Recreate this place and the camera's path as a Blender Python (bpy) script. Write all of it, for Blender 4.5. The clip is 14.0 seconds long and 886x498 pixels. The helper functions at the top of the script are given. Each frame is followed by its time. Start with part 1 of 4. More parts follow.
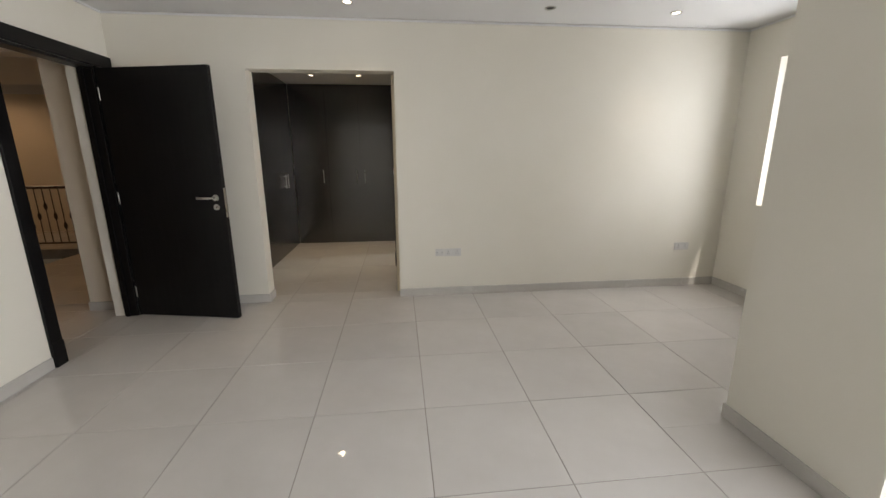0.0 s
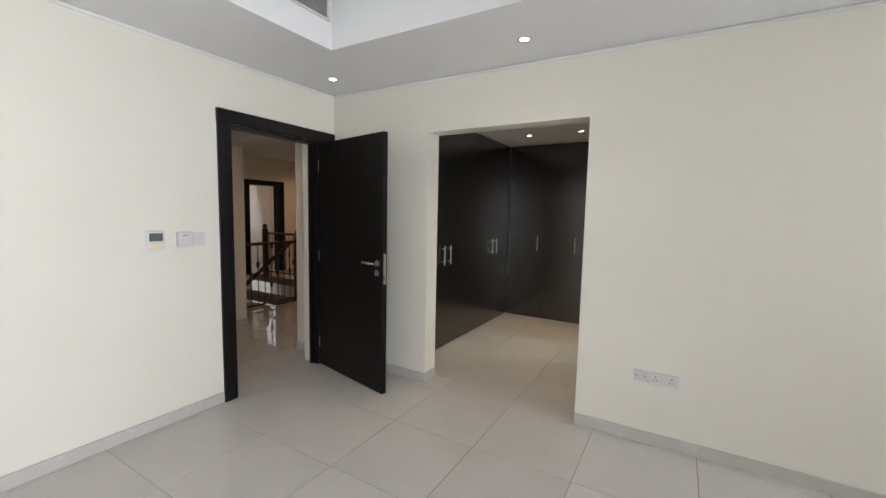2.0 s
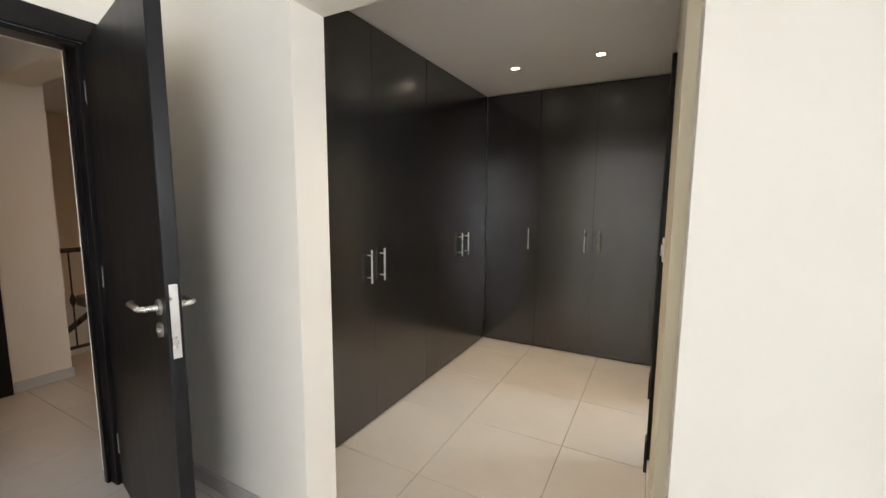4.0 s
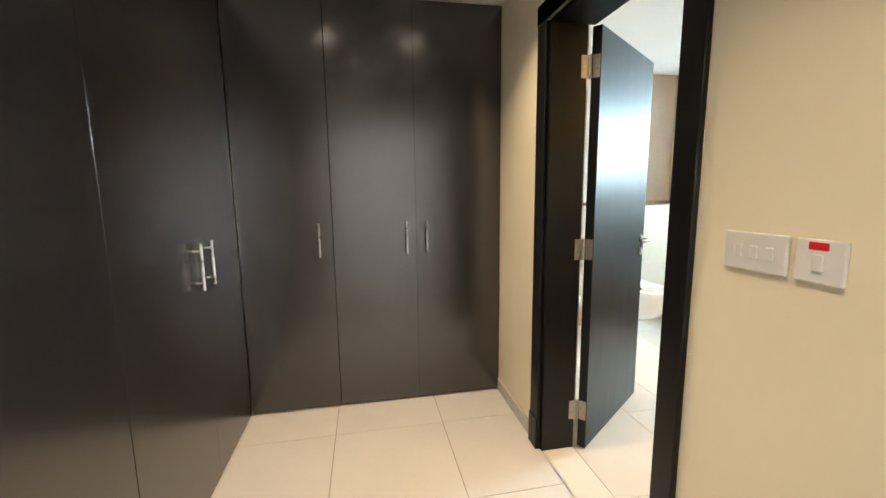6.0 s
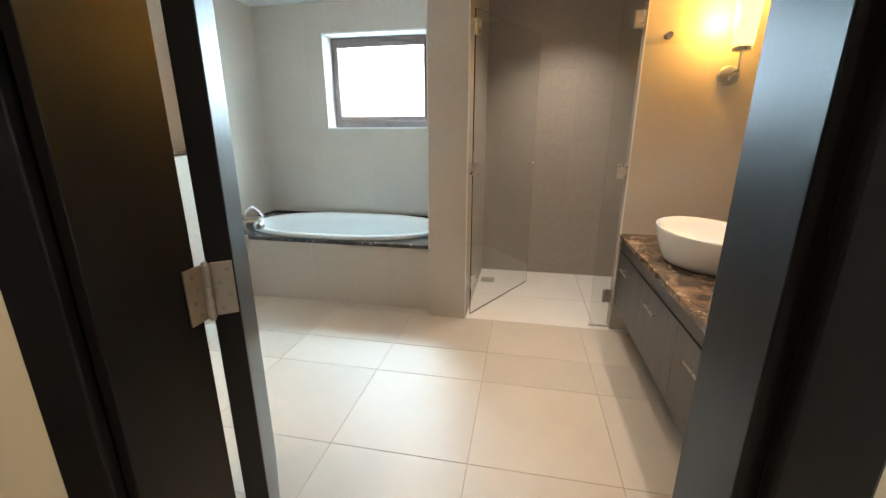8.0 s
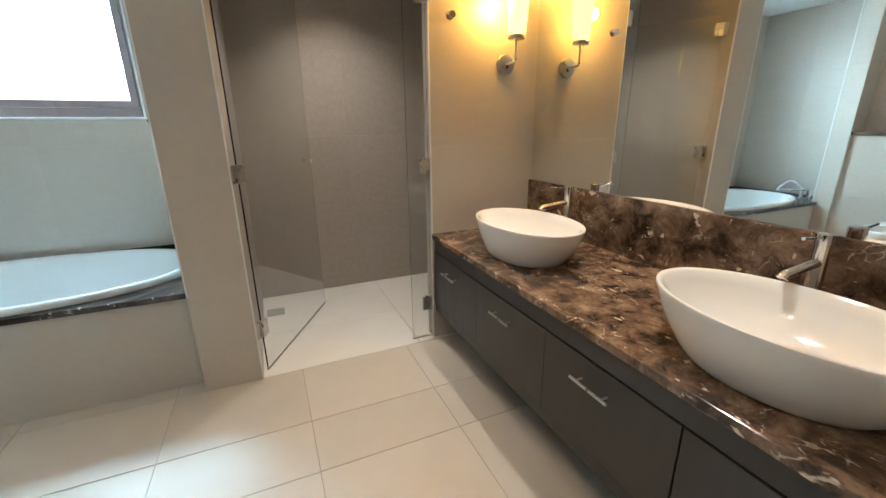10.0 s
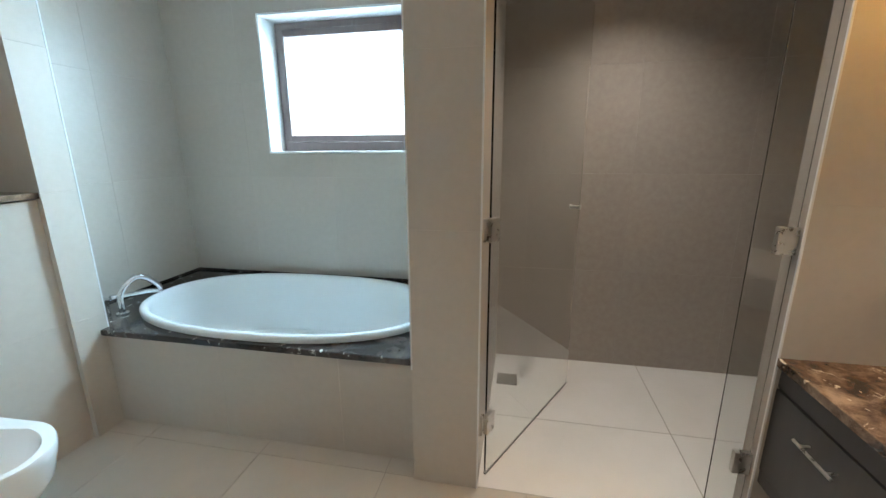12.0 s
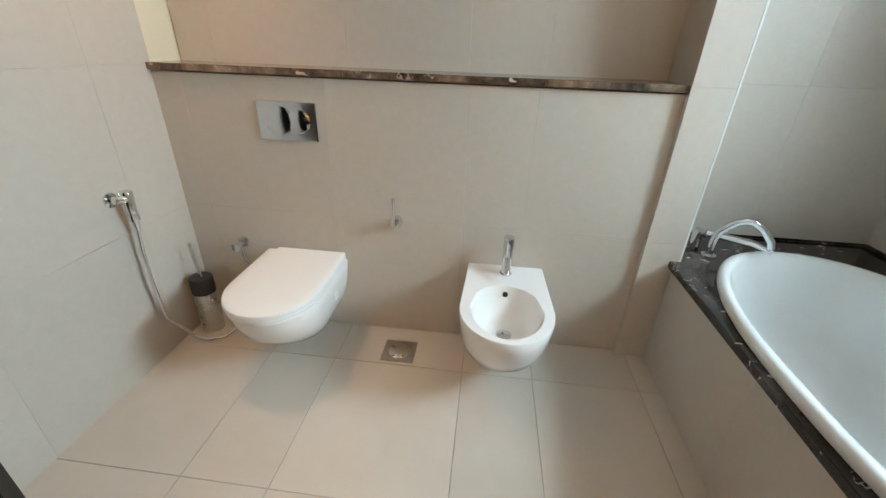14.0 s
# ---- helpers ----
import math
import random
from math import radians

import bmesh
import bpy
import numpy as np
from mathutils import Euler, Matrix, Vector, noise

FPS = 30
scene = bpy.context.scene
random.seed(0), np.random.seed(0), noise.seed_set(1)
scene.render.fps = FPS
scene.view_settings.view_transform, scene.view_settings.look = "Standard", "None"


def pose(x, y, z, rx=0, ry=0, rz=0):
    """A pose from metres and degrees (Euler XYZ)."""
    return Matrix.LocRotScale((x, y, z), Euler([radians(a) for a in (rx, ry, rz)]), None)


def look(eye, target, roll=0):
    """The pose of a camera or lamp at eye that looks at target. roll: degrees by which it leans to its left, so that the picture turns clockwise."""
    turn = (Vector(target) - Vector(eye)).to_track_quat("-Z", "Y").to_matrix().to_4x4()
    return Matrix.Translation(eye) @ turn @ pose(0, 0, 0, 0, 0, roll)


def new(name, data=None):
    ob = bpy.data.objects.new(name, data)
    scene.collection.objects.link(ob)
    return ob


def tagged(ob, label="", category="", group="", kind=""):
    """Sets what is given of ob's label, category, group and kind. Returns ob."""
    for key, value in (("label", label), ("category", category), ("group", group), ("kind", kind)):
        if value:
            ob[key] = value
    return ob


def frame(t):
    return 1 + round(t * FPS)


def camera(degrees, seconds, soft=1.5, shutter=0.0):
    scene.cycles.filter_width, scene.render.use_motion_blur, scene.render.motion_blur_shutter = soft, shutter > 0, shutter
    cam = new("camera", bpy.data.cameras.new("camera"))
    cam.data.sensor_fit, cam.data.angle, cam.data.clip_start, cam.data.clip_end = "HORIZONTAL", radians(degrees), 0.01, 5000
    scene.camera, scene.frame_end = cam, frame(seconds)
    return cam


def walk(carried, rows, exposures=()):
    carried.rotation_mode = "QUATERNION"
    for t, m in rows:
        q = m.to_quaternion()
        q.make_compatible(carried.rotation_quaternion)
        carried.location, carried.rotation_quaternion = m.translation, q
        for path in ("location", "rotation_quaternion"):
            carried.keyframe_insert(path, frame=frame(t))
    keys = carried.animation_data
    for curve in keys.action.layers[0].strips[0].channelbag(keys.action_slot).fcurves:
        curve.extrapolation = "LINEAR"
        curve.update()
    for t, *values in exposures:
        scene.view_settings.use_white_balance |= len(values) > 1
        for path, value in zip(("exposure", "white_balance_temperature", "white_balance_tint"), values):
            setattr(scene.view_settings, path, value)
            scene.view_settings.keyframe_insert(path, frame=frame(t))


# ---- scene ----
cam = camera(95.7, 14.0)
PATH = [
    (0, (-0.007, -0.035, 1.386), (0.201, 1.9, 0.926), -0.3),
    (0.5, (0.232, 0.08, 1.386), (0.046, 2.041, 1.042), -0.3),
    (1, (0.446, 0.279, 1.427), (-0.134, 2.174, 1.162), 0.0),
    (1.5, (0.536, 0.545, 1.43), (-0.277, 2.361, 1.226), 0.7),
    (2, (0.527, 0.991, 1.457), (-0.483, 2.708, 1.276), 1.2),
    (2.5, (0.486, 1.436, 1.434), (-0.625, 3.083, 1.207), 0.9),
    (3, (0.271, 1.936, 1.423), (-0.797, 3.61, 1.183), 0.5),
    (3.2, (0.218, 2.115, 1.412), (-0.842, 3.794, 1.166), 0.3),
    (5.3, (-0.697, 3.552, 1.343), (-1.05, 5.51, 1.131), -0.0),
    (5.5, (-0.766, 3.679, 1.326), (-0.971, 5.656, 1.1), -0.3),
    (6, (-0.902, 4.039, 1.334), (-0.524, 5.981, 1.045), -0.7),
    (6.5, (-0.857, 4.41, 1.29), (0.015, 6.174, 0.932), -1.1),
    (7, (-0.784, 4.779, 1.295), (0.603, 6.15, 0.852), -0.9),
    (7.5, (-0.691, 5.051, 1.318), (1.012, 5.969, 0.808), 0.3),
    (8, (-0.434, 5.261, 1.31), (1.451, 5.634, 0.757), -0.0),
    (8.5, (-0.247, 5.406, 1.308), (1.66, 5.278, 0.72), -0.1),
    (9, (-0.118, 5.492, 1.324), (1.687, 4.894, 0.705), -0.6),
    (9.2, (-0.069, 5.507, 1.267), (1.677, 4.728, 0.679), -0.6),
    (11.5, (0.661, 5.389, 1.364), (2.579, 5.072, 0.892), -0.4),
    (12, (0.862, 5.494, 1.37), (2.768, 5.866, 0.891), -0.3),
    (12.5, (1.069, 5.583, 1.341), (2.761, 6.505, 0.806), 0.7),
    (13, (1.282, 5.714, 1.321), (2.496, 7.152, 0.643), 2.1),
    (13.5, (1.361, 5.884, 1.296), (1.975, 7.612, 0.498), 2.9),
    (14, (1.523, 5.905, 1.301), (1.343, 7.679, 0.395), 2.1),
]
EXPOSURE = [
    (0.0, -0.68, 6800, 11), (0.5, -0.56, 6500, 10), (1.5, -0.45, 6500, 10), (2.5, -0.22, 6300, 10), (3.2, -0.14, 6400, 12), (5.3, 1.2, 6500, 10), (6.0, 1.1, 6700, 12), (6.6, 0.88, 5800, 11),
    (7.5, 0.6, 6600, 14), (8.5, 0.3, 6400, 14), (9.2, 0.32, 6200, 12), (11.5, 0.22, 5900, 11), (12.0, 0.1, 5900, 11), (12.5, 0.04, 6350, 15), (13.2, -0.08, 6800, 18), (13.5, -0.12, 6750, 18), (14.0, -0.2, 7000, 20)]
walk(cam, [(t, look(eye, target, roll)) for t, eye, target, roll in PATH], EXPOSURE)

# ---- light and exposure ----
SUN_EL = radians(60)
world = bpy.data.worlds.new("sky")
scene.world = world
world.use_nodes = True
wt = world.node_tree
sky = wt.nodes.new("ShaderNodeTexSky")
sky.sky_type, sky.sun_disc, sky.sun_elevation = "NISHITA", False, SUN_EL
sky.sun_rotation = radians(154)
wt.links.new(sky.outputs[0], wt.nodes["Background"].inputs[0])
wt.nodes["Background"].inputs[1].default_value = 0.12


def lamp(name, kind, energy, m, colour=(1, 1, 1), size=0.1, size_y=None, spread=None, cone=None):
    l = bpy.data.lights.new(name, kind)
    l.energy, l.color = energy, colour
    if kind == "AREA":
        l.shape, l.size, l.size_y = "RECTANGLE", size, size_y or size
        if spread:
            l.spread = radians(spread)
    elif kind == "SUN":
        l.angle = radians(size)
    else:
        l.shadow_soft_size = size
        if cone:
            l.spot_size, l.spot_blend = radians(cone), 0.9
    ob = new(name, l)
    ob.matrix_world = m
    return ob


DAY = (0.92, 0.945, 1.0)
WARM = (1.0, 0.72, 0.42)
sun_dir = Vector((-0.438, 0.9, -1.735)).normalized()
lamp("sun", "SUN", 3.5, look((0, 0, 6), Vector((0, 0, 6)) + sun_dir), (1, 0.95, 0.87), 0.5)
# daylight standing in the openings
lamp("balcony_daylight", "AREA", 114, look((1.93, -0.45, 1.12), (0, -0.45, 1.0)), DAY, 2.6, 2.1)
lamp("east_window_daylight", "AREA", 33, look((3.62, 3.05, 1.55), (0, 3.05, 1.3)), DAY, 0.68, 1.2)
lamp("bath_window_daylight", "AREA", 128, look((3.87, 6.63, 2.0), (2.2, 6.63, 0.8)), (0.58, 0.87, 1.0), 0.94, 0.76)


# ---- materials ----
def nodes_of(name, rough=0.5, metal=0.0, colour=(0.8, 0.8, 0.8)):
    m = bpy.data.materials.new(name)
    m.use_nodes = True
    nt = m.node_tree
    p = nt.nodes["Principled BSDF"]
    p.inputs["Base Color"].default_value = (*colour, 1)
    p.inputs["Roughness"].default_value = rough
    p.inputs["Metallic"].default_value = metal
    return m, nt, p


def noise_node(nt, scale, detail=4.0, stretch=(1, 1, 1), rough=0.6, coords="Object", distort=0.0):
    tc = nt.nodes.new("ShaderNodeTexCoord")
    mp = nt.nodes.new("ShaderNodeMapping")
    mp.inputs["Scale"].default_value = stretch
    n = nt.nodes.new("ShaderNodeTexNoise")
    n.inputs["Scale"].default_value, n.inputs["Detail"].default_value = scale, detail
    n.inputs["Roughness"].default_value, n.inputs["Distortion"].default_value = rough, distort
    nt.links.new(tc.outputs[coords], mp.inputs[0])
    nt.links.new(mp.outputs[0], n.inputs[0])
    return n


def ramp(nt, source, stops):
    r = nt.nodes.new("ShaderNodeValToRGB")
    els = r.color_ramp.elements
    while len(els) < len(stops):
        els.new(0.5)
    for e, (p, c) in zip(els, stops):
        e.position, e.color = p, (*c, 1)
    nt.links.new(source, r.inputs[0])
    return r


def bump(nt, p, source, strength, distance=0.002):
    b = nt.nodes.new("ShaderNodeBump")
    b.inputs["Strength"].default_value, b.inputs["Distance"].default_value = strength, distance
    nt.links.new(source, b.inputs["Height"])
    nt.links.new(b.outputs[0], p.inputs["Normal"])


def rough_from(nt, p, source, lo, hi):
    r = nt.nodes.new("ShaderNodeMapRange")
    r.inputs["From Min"].default_value, r.inputs["From Max"].default_value = 0.3, 0.7
    r.inputs["To Min"].default_value, r.inputs["To Max"].default_value = lo, hi
    nt.links.new(source, r.inputs[0])
    nt.links.new(r.outputs[0], p.inputs["Roughness"])


def varied(name, a, b, scale, rough=(0.4, 0.55), fine=120, bumps=0.08, stretch=(1, 1, 1), per_piece=0.0, coords="Object", metal=0.0):
    """Two tones mixed by a broad noise, with fine grain in the relief and uneven gloss."""
    m, nt, p = nodes_of(name, metal=metal)
    n = noise_node(nt, scale, 5, stretch, coords=coords)
    r = ramp(nt, n.outputs[0], [(0.32, a), (0.68, b)])
    colour = r.outputs[0]
    if per_piece:
        oi = nt.nodes.new("ShaderNodeObjectInfo")
        mr = nt.nodes.new("ShaderNodeMapRange")
        mr.inputs["To Min"].default_value, mr.inputs["To Max"].default_value = 1 - per_piece, 1 + per_piece
        hv = nt.nodes.new("ShaderNodeHueSaturation")
        nt.links.new(oi.outputs["Random"], mr.inputs[0])
        nt.links.new(mr.outputs[0], hv.inputs["Value"])
        nt.links.new(colour, hv.inputs["Color"])
        colour = hv.outputs[0]
    nt.links.new(colour, p.inputs["Base Color"])
    f = noise_node(nt, fine, 3, stretch, coords=coords)
    bump(nt, p, f.outputs[0], bumps)
    rough_from(nt, p, n.outputs[0], *rough)
    return m


WALL = varied("cream_wall_paint", (0.75, 0.72, 0.635), (0.775, 0.745, 0.665), 1.3, (0.5, 0.62), 160, 0.06)
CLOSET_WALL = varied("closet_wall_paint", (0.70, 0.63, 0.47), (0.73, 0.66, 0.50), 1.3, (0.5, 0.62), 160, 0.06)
HALL_WALL = varied("hall_wall_paint", (0.72, 0.64, 0.52), (0.75, 0.67, 0.55), 1.1, (0.5, 0.62), 160, 0.06)
CEILING = varied("white_ceiling_paint", (0.76, 0.76, 0.76), (0.80, 0.80, 0.80), 0.9, (0.6, 0.7), 140, 0.05)
SKIRT = varied("greige_skirting_tile", (0.50, 0.48, 0.45), (0.56, 0.54, 0.50), 3, (0.2, 0.3), 90, 0.03)
FLOOR_TILE = varied("polished_porcelain", (0.53, 0.505, 0.475), (0.585, 0.56, 0.53), 2.2, (0.02, 0.05), 60, 0.003, per_piece=0.035)
GROUT = varied("beige_grout", (0.20, 0.18, 0.15), (0.28, 0.25, 0.21), 6, (0.8, 0.9), 150, 0.2)
BATH_FLOOR_GROUT = varied("sand_floor_grout", (0.27, 0.23, 0.185), (0.33, 0.285, 0.23), 6, (0.8, 0.9), 150, 0.15)
BATH_FLOOR = varied("matt_cream_porcelain", (0.50, 0.455, 0.395), (0.565, 0.52, 0.46), 2.0, (0.42, 0.56), 130, 0.04, per_piece=0.05)
BATH_TILE = varied("linen_wall_tile", (0.52, 0.462, 0.398), (0.545, 0.487, 0.423), 3.0, (0.36, 0.46), 70, 0.012, (9, 9, 0.5), per_piece=0.02)
BATH_GROUT = varied("pale_grout", (0.55, 0.49, 0.42), (0.59, 0.53, 0.46), 6, (0.8, 0.9), 150, 0.15)
SHOWER_TILE = varied("taupe_shower_tile", (0.34, 0.30, 0.265), (0.385, 0.345, 0.305), 3.0, (0.34, 0.44), 70, 0.008, (9, 9, 0.5), per_piece=0.025)
SHOWER_FLOOR = varied("white_shower_stone", (0.72, 0.71, 0.68), (0.78, 0.77, 0.75), 3.0, (0.4, 0.5), 140, 0.06)
CERAMIC = varied("white_ceramic", (0.80, 0.80, 0.79), (0.83, 0.83, 0.82), 1.0, (0.05, 0.09), 30, 0.004)
ACRYLIC = varied("white_acrylic", (0.78, 0.80, 0.80), (0.81, 0.83, 0.83), 1.0, (0.10, 0.16), 30, 0.004)
CHROME = varied("polished_chrome", (0.70, 0.71, 0.73), (0.76, 0.77, 0.79), 12, (0.05, 0.12), 60, 0.004, metal=1.0)
STEEL = varied("brushed_steel", (0.55, 0.54, 0.51), (0.62, 0.61, 0.58), 30, (0.24, 0.36), 200, 0.04, metal=1.0)
PLASTIC = varied("white_switch_plastic", (0.60, 0.59, 0.57), (0.65, 0.64, 0.62), 8, (0.3, 0.4), 200, 0.02)
GREY_PLASTIC = varied("grey_plastic", (0.22, 0.225, 0.22), (0.27, 0.275, 0.27), 8, (0.3, 0.4), 200, 0.02)
BLACK = varied("black_void", (0.012, 0.012, 0.012), (0.02, 0.02, 0.02), 8, (0.5, 0.6), 100, 0.02)
RED = varied("red_indicator", (0.55, 0.01, 0.02), (0.62, 0.015, 0.03), 10, (0.25, 0.35), 100, 0.01)
HINGE_STEEL = varied("satin_nickel_steel", (0.42, 0.39, 0.34), (0.50, 0.46, 0.40), 14, (0.42, 0.52), 200, 0.03, metal=1.0)
IRON = varied("dark_wrought_iron", (0.035, 0.026, 0.02), (0.06, 0.045, 0.035), 12, (0.35, 0.5), 120, 0.08)
DRAIN_STEEL = varied("dull_drain_steel", (0.30, 0.29, 0.27), (0.38, 0.37, 0.34), 25, (0.4, 0.55), 150, 0.06, metal=0.8)


def wood(name, a, b, rough, coat, coat_rough=0.36, gloss=0.5):
    m, nt, p = nodes_of(name)
    n = noise_node(nt, 2.0, 8, (14, 14, 0.7), 0.65, distort=0.6)
    r = ramp(nt, n.outputs[0], [(0.3, a), (0.72, b)])
    nt.links.new(r.outputs[0], p.inputs["Base Color"])
    g = noise_node(nt, 9.0, 6, (22, 22, 0.8), 0.7)
    bump(nt, p, g.outputs[0], 0.006, 0.0004)
    d = noise_node(nt, 5, 3, (3, 3, 0.3))
    rough_from(nt, p, d.outputs[0], *rough)
    p.inputs["Specular IOR Level"].default_value = gloss
    p.inputs["Coat Weight"].default_value = coat
    p.inputs["Coat Roughness"].default_value = coat_rough
    return m


WENGE = wood("wenge_veneer", (0.0075, 0.0060, 0.0058), (0.0105, 0.0082, 0.0076), (0.215, 0.25), 0.5, 0.22, gloss=1.0)
DOORWOOD = wood("black_brown_door_wood", (0.0045, 0.0043, 0.0046), (0.0085, 0.0080, 0.0084), (0.36, 0.40), 0.0, gloss=0.25)
VANITY = wood("dark_vanity_laminate", (0.024, 0.022, 0.023), (0.032, 0.029, 0.030), (0.32, 0.42), 0.1)
FRAME_WOOD = wood("brown_window_wood", (0.15, 0.11, 0.10), (0.19, 0.14, 0.13), (0.35, 0.45), 0.1)
RAILWOOD = wood("dark_rail_wood", (0.018, 0.010, 0.007), (0.035, 0.02, 0.014), (0.25, 0.35), 0.3)


def marble(name, dark, mid, light, fleck, cloud=6.0, amount=0.56):
    """Clouded brown stone with broken pale veins and short bright flecks."""
    m, nt, p = nodes_of(name, 0.12)
    n = noise_node(nt, cloud, 10, rough=0.70, distort=0.4)
    base = ramp(nt, n.outputs[0], [(0.38, dark), (0.50, mid), (0.66, light)])
    tc = nt.nodes.new("ShaderNodeTexCoord")
    warp = noise_node(nt, 5.0, 4, distort=0.8)
    add = nt.nodes.new("ShaderNodeMixRGB")
    add.blend_type, add.inputs[0].default_value = "ADD", 0.30
    nt.links.new(tc.outputs["Object"], add.inputs[1])
    nt.links.new(warp.outputs["Color"], add.inputs[2])
    v = nt.nodes.new("ShaderNodeTexVoronoi")
    v.feature, v.inputs["Scale"].default_value = "DISTANCE_TO_EDGE", 11
    nt.links.new(add.outputs[0], v.inputs["Vector"])
    vein = ramp(nt, v.outputs[0], [(0.0, (1, 1, 1)), (0.035, (0, 0, 0))])
    spot = ramp(nt, noise_node(nt, 7.0, 4, distort=1).outputs[0], [(amount, (0, 0, 0)), (amount + 0.06, (1, 1, 1))])
    both = nt.nodes.new("ShaderNodeMixRGB")
    both.blend_type, both.inputs[0].default_value = "MULTIPLY", 1
    nt.links.new(vein.outputs[0], both.inputs[1])
    nt.links.new(spot.outputs[0], both.inputs[2])
    chips = ramp(nt, noise_node(nt, 16.0, 3, (1.0, 2.2, 1.6), 0.5, distort=0.4).outputs[0], [(0.67, (0, 0, 0)), (0.70, (1, 1, 1))])
    either = nt.nodes.new("ShaderNodeMixRGB")
    either.blend_type, either.inputs[0].default_value = "LIGHTEN", 1
    nt.links.new(both.outputs[0], either.inputs[1])
    nt.links.new(chips.outputs[0], either.inputs[2])
    out = nt.nodes.new("ShaderNodeMixRGB")
    nt.links.new(either.outputs[0], out.inputs[0])
    nt.links.new(base.outputs[0], out.inputs[1])
    out.inputs[2].default_value = (*fleck, 1)
    nt.links.new(out.outputs[0], p.inputs["Base Color"])
    rough_from(nt, p, n.outputs[0], 0.08, 0.16)
    return m


MARBLE = marble("brown_emperador_marble", (0.030, 0.018, 0.012), (0.135, 0.086, 0.058), (0.33, 0.23, 0.155), (0.64, 0.53, 0.41), 9.0)
TUB_MARBLE = marble("dark_emperador_marble", (0.008, 0.006, 0.0055), (0.028, 0.021, 0.019), (0.10, 0.08, 0.07), (0.62, 0.60, 0.56), 5.0, 0.60)


def glass(name, tint, rough=0.0):
    m, nt, p = nodes_of(name, rough, 0, tint)
    p.inputs["Transmission Weight"].default_value, p.inputs["IOR"].default_value = 1, 1.45
    return m


GLASS = glass("shower_glass", (0.93, 0.95, 0.94))
PANE = glass("window_glass", (0.97, 0.98, 0.98))
MIRROR = nodes_of("silver_mirror", 0.015, 1, (0.86, 0.88, 0.86))[0]
SCREEN = nodes_of("grey_lcd_screen", 0.2, 0, (0.10, 0.12, 0.12))[0]


def glow(name, colour, strength):
    m, nt, p = nodes_of(name, 0.4, 0, colour)
    p.inputs["Emission Color"].default_value = (*colour, 1)
    p.inputs["Emission Strength"].default_value = strength
    return m


BULB = glow("warm_lamp_face", (1, 0.86, 0.66), 14)
SHADE = glow("lit_opal_glass", (1, 0.60, 0.13), 3.4)
SKYGLOW = glow("bright_sky_backdrop", (1, 1, 1), 2.2)


# ---- mesh helpers ----
def bx(bm, x0, x1, y0, y1, z0, z1, bev=0.0, seg=2):
    r = bmesh.ops.create_cube(bm, size=1, matrix=Matrix.Translation(((x0 + x1) / 2, (y0 + y1) / 2, (z0 + z1) / 2)) @ Matrix.Diagonal((abs(x1 - x0), abs(y1 - y0), abs(z1 - z0), 1)))
    if bev:
        edges = list({e for v in r["verts"] for e in v.link_edges})
        bmesh.ops.bevel(bm, geom=edges, offset=bev, segments=seg, affect="EDGES", profile=0.5)
    return bm


def boxes(*rows, bev=0.0):
    bm = bmesh.new()
    for r in rows:
        bx(bm, *r, bev=bev)
    return bm


def rings(bm, loops, cap0=True, cap1=True):
    """Skin a list of equally long closed loops."""
    vs = [[bm.verts.new(p) for p in loop] for loop in loops]
    n = len(vs[0])
    for a, b in zip(vs, vs[1:]):
        for i in range(n):
            bm.faces.new((a[i], a[(i + 1) % n], b[(i + 1) % n], b[i]))
    if cap0:
        bm.faces.new(vs[0][::-1])
    if cap1:
        bm.faces.new(vs[-1])
    bmesh.ops.recalc_face_normals(bm, faces=bm.faces[:])
    return bm


def tube(bm, pts, r, seg=14, ends=None):
    """A round bar along points; ends gives the radii at each point."""
    pts = [Vector(p) for p in pts]
    loops, side = [], None
    for i, p in enumerate(pts):
        d = (pts[min(i + 1, len(pts) - 1)] - pts[max(i - 1, 0)]).normalized()
        if side is None:
            side = d.orthogonal().normalized()
        side = (side - d * side.dot(d)).normalized()
        up = d.cross(side)
        rr = ends[i] if ends else r
        loops.append([p + rr * (math.cos(a) * side + math.sin(a) * up) for a in (2 * math.pi * k / seg for k in range(seg))])
    return rings(bm, loops)


def arc(centre, r, a0, a1, n, plane="xz"):
    out = []
    for k in range(n + 1):
        a = radians(a0 + (a1 - a0) * k / n)
        u, v = r * math.cos(a), r * math.sin(a)
        x, y, z = centre
        out.append((x + u, y, z + v) if plane == "xz" else (x, y + u, z + v) if plane == "yz" else (x + u, y + v, z))
    return out


def oval(cx, cy, z, a, b, n=48, power=2.0):
    out = []
    for k in range(n):
        t = 2 * math.pi * k / n
        c, s = math.cos(t), math.sin(t)
        out.append((cx + a * math.copysign(abs(c) ** (2 / power), c), cy + b * math.copysign(abs(s) ** (2 / power), s), z))
    return out


def finish(name, bm, material, smooth=False):
    me = bpy.data.meshes.new(name)
    bm.normal_update()
    bm.to_mesh(me)
    bm.free()
    if material:
        me.materials.append(material)
    if smooth:
        me.polygons.foreach_set("use_smooth", [True] * len(me.polygons))
        me.set_sharp_from_angle(angle=radians(40))
    return new(name, me)


def thing(name, label, category, base=(0, 0, 0), group="", kind=""):
    ob = tagged(new(name), label, category, group, kind)
    ob.location = base
    return ob


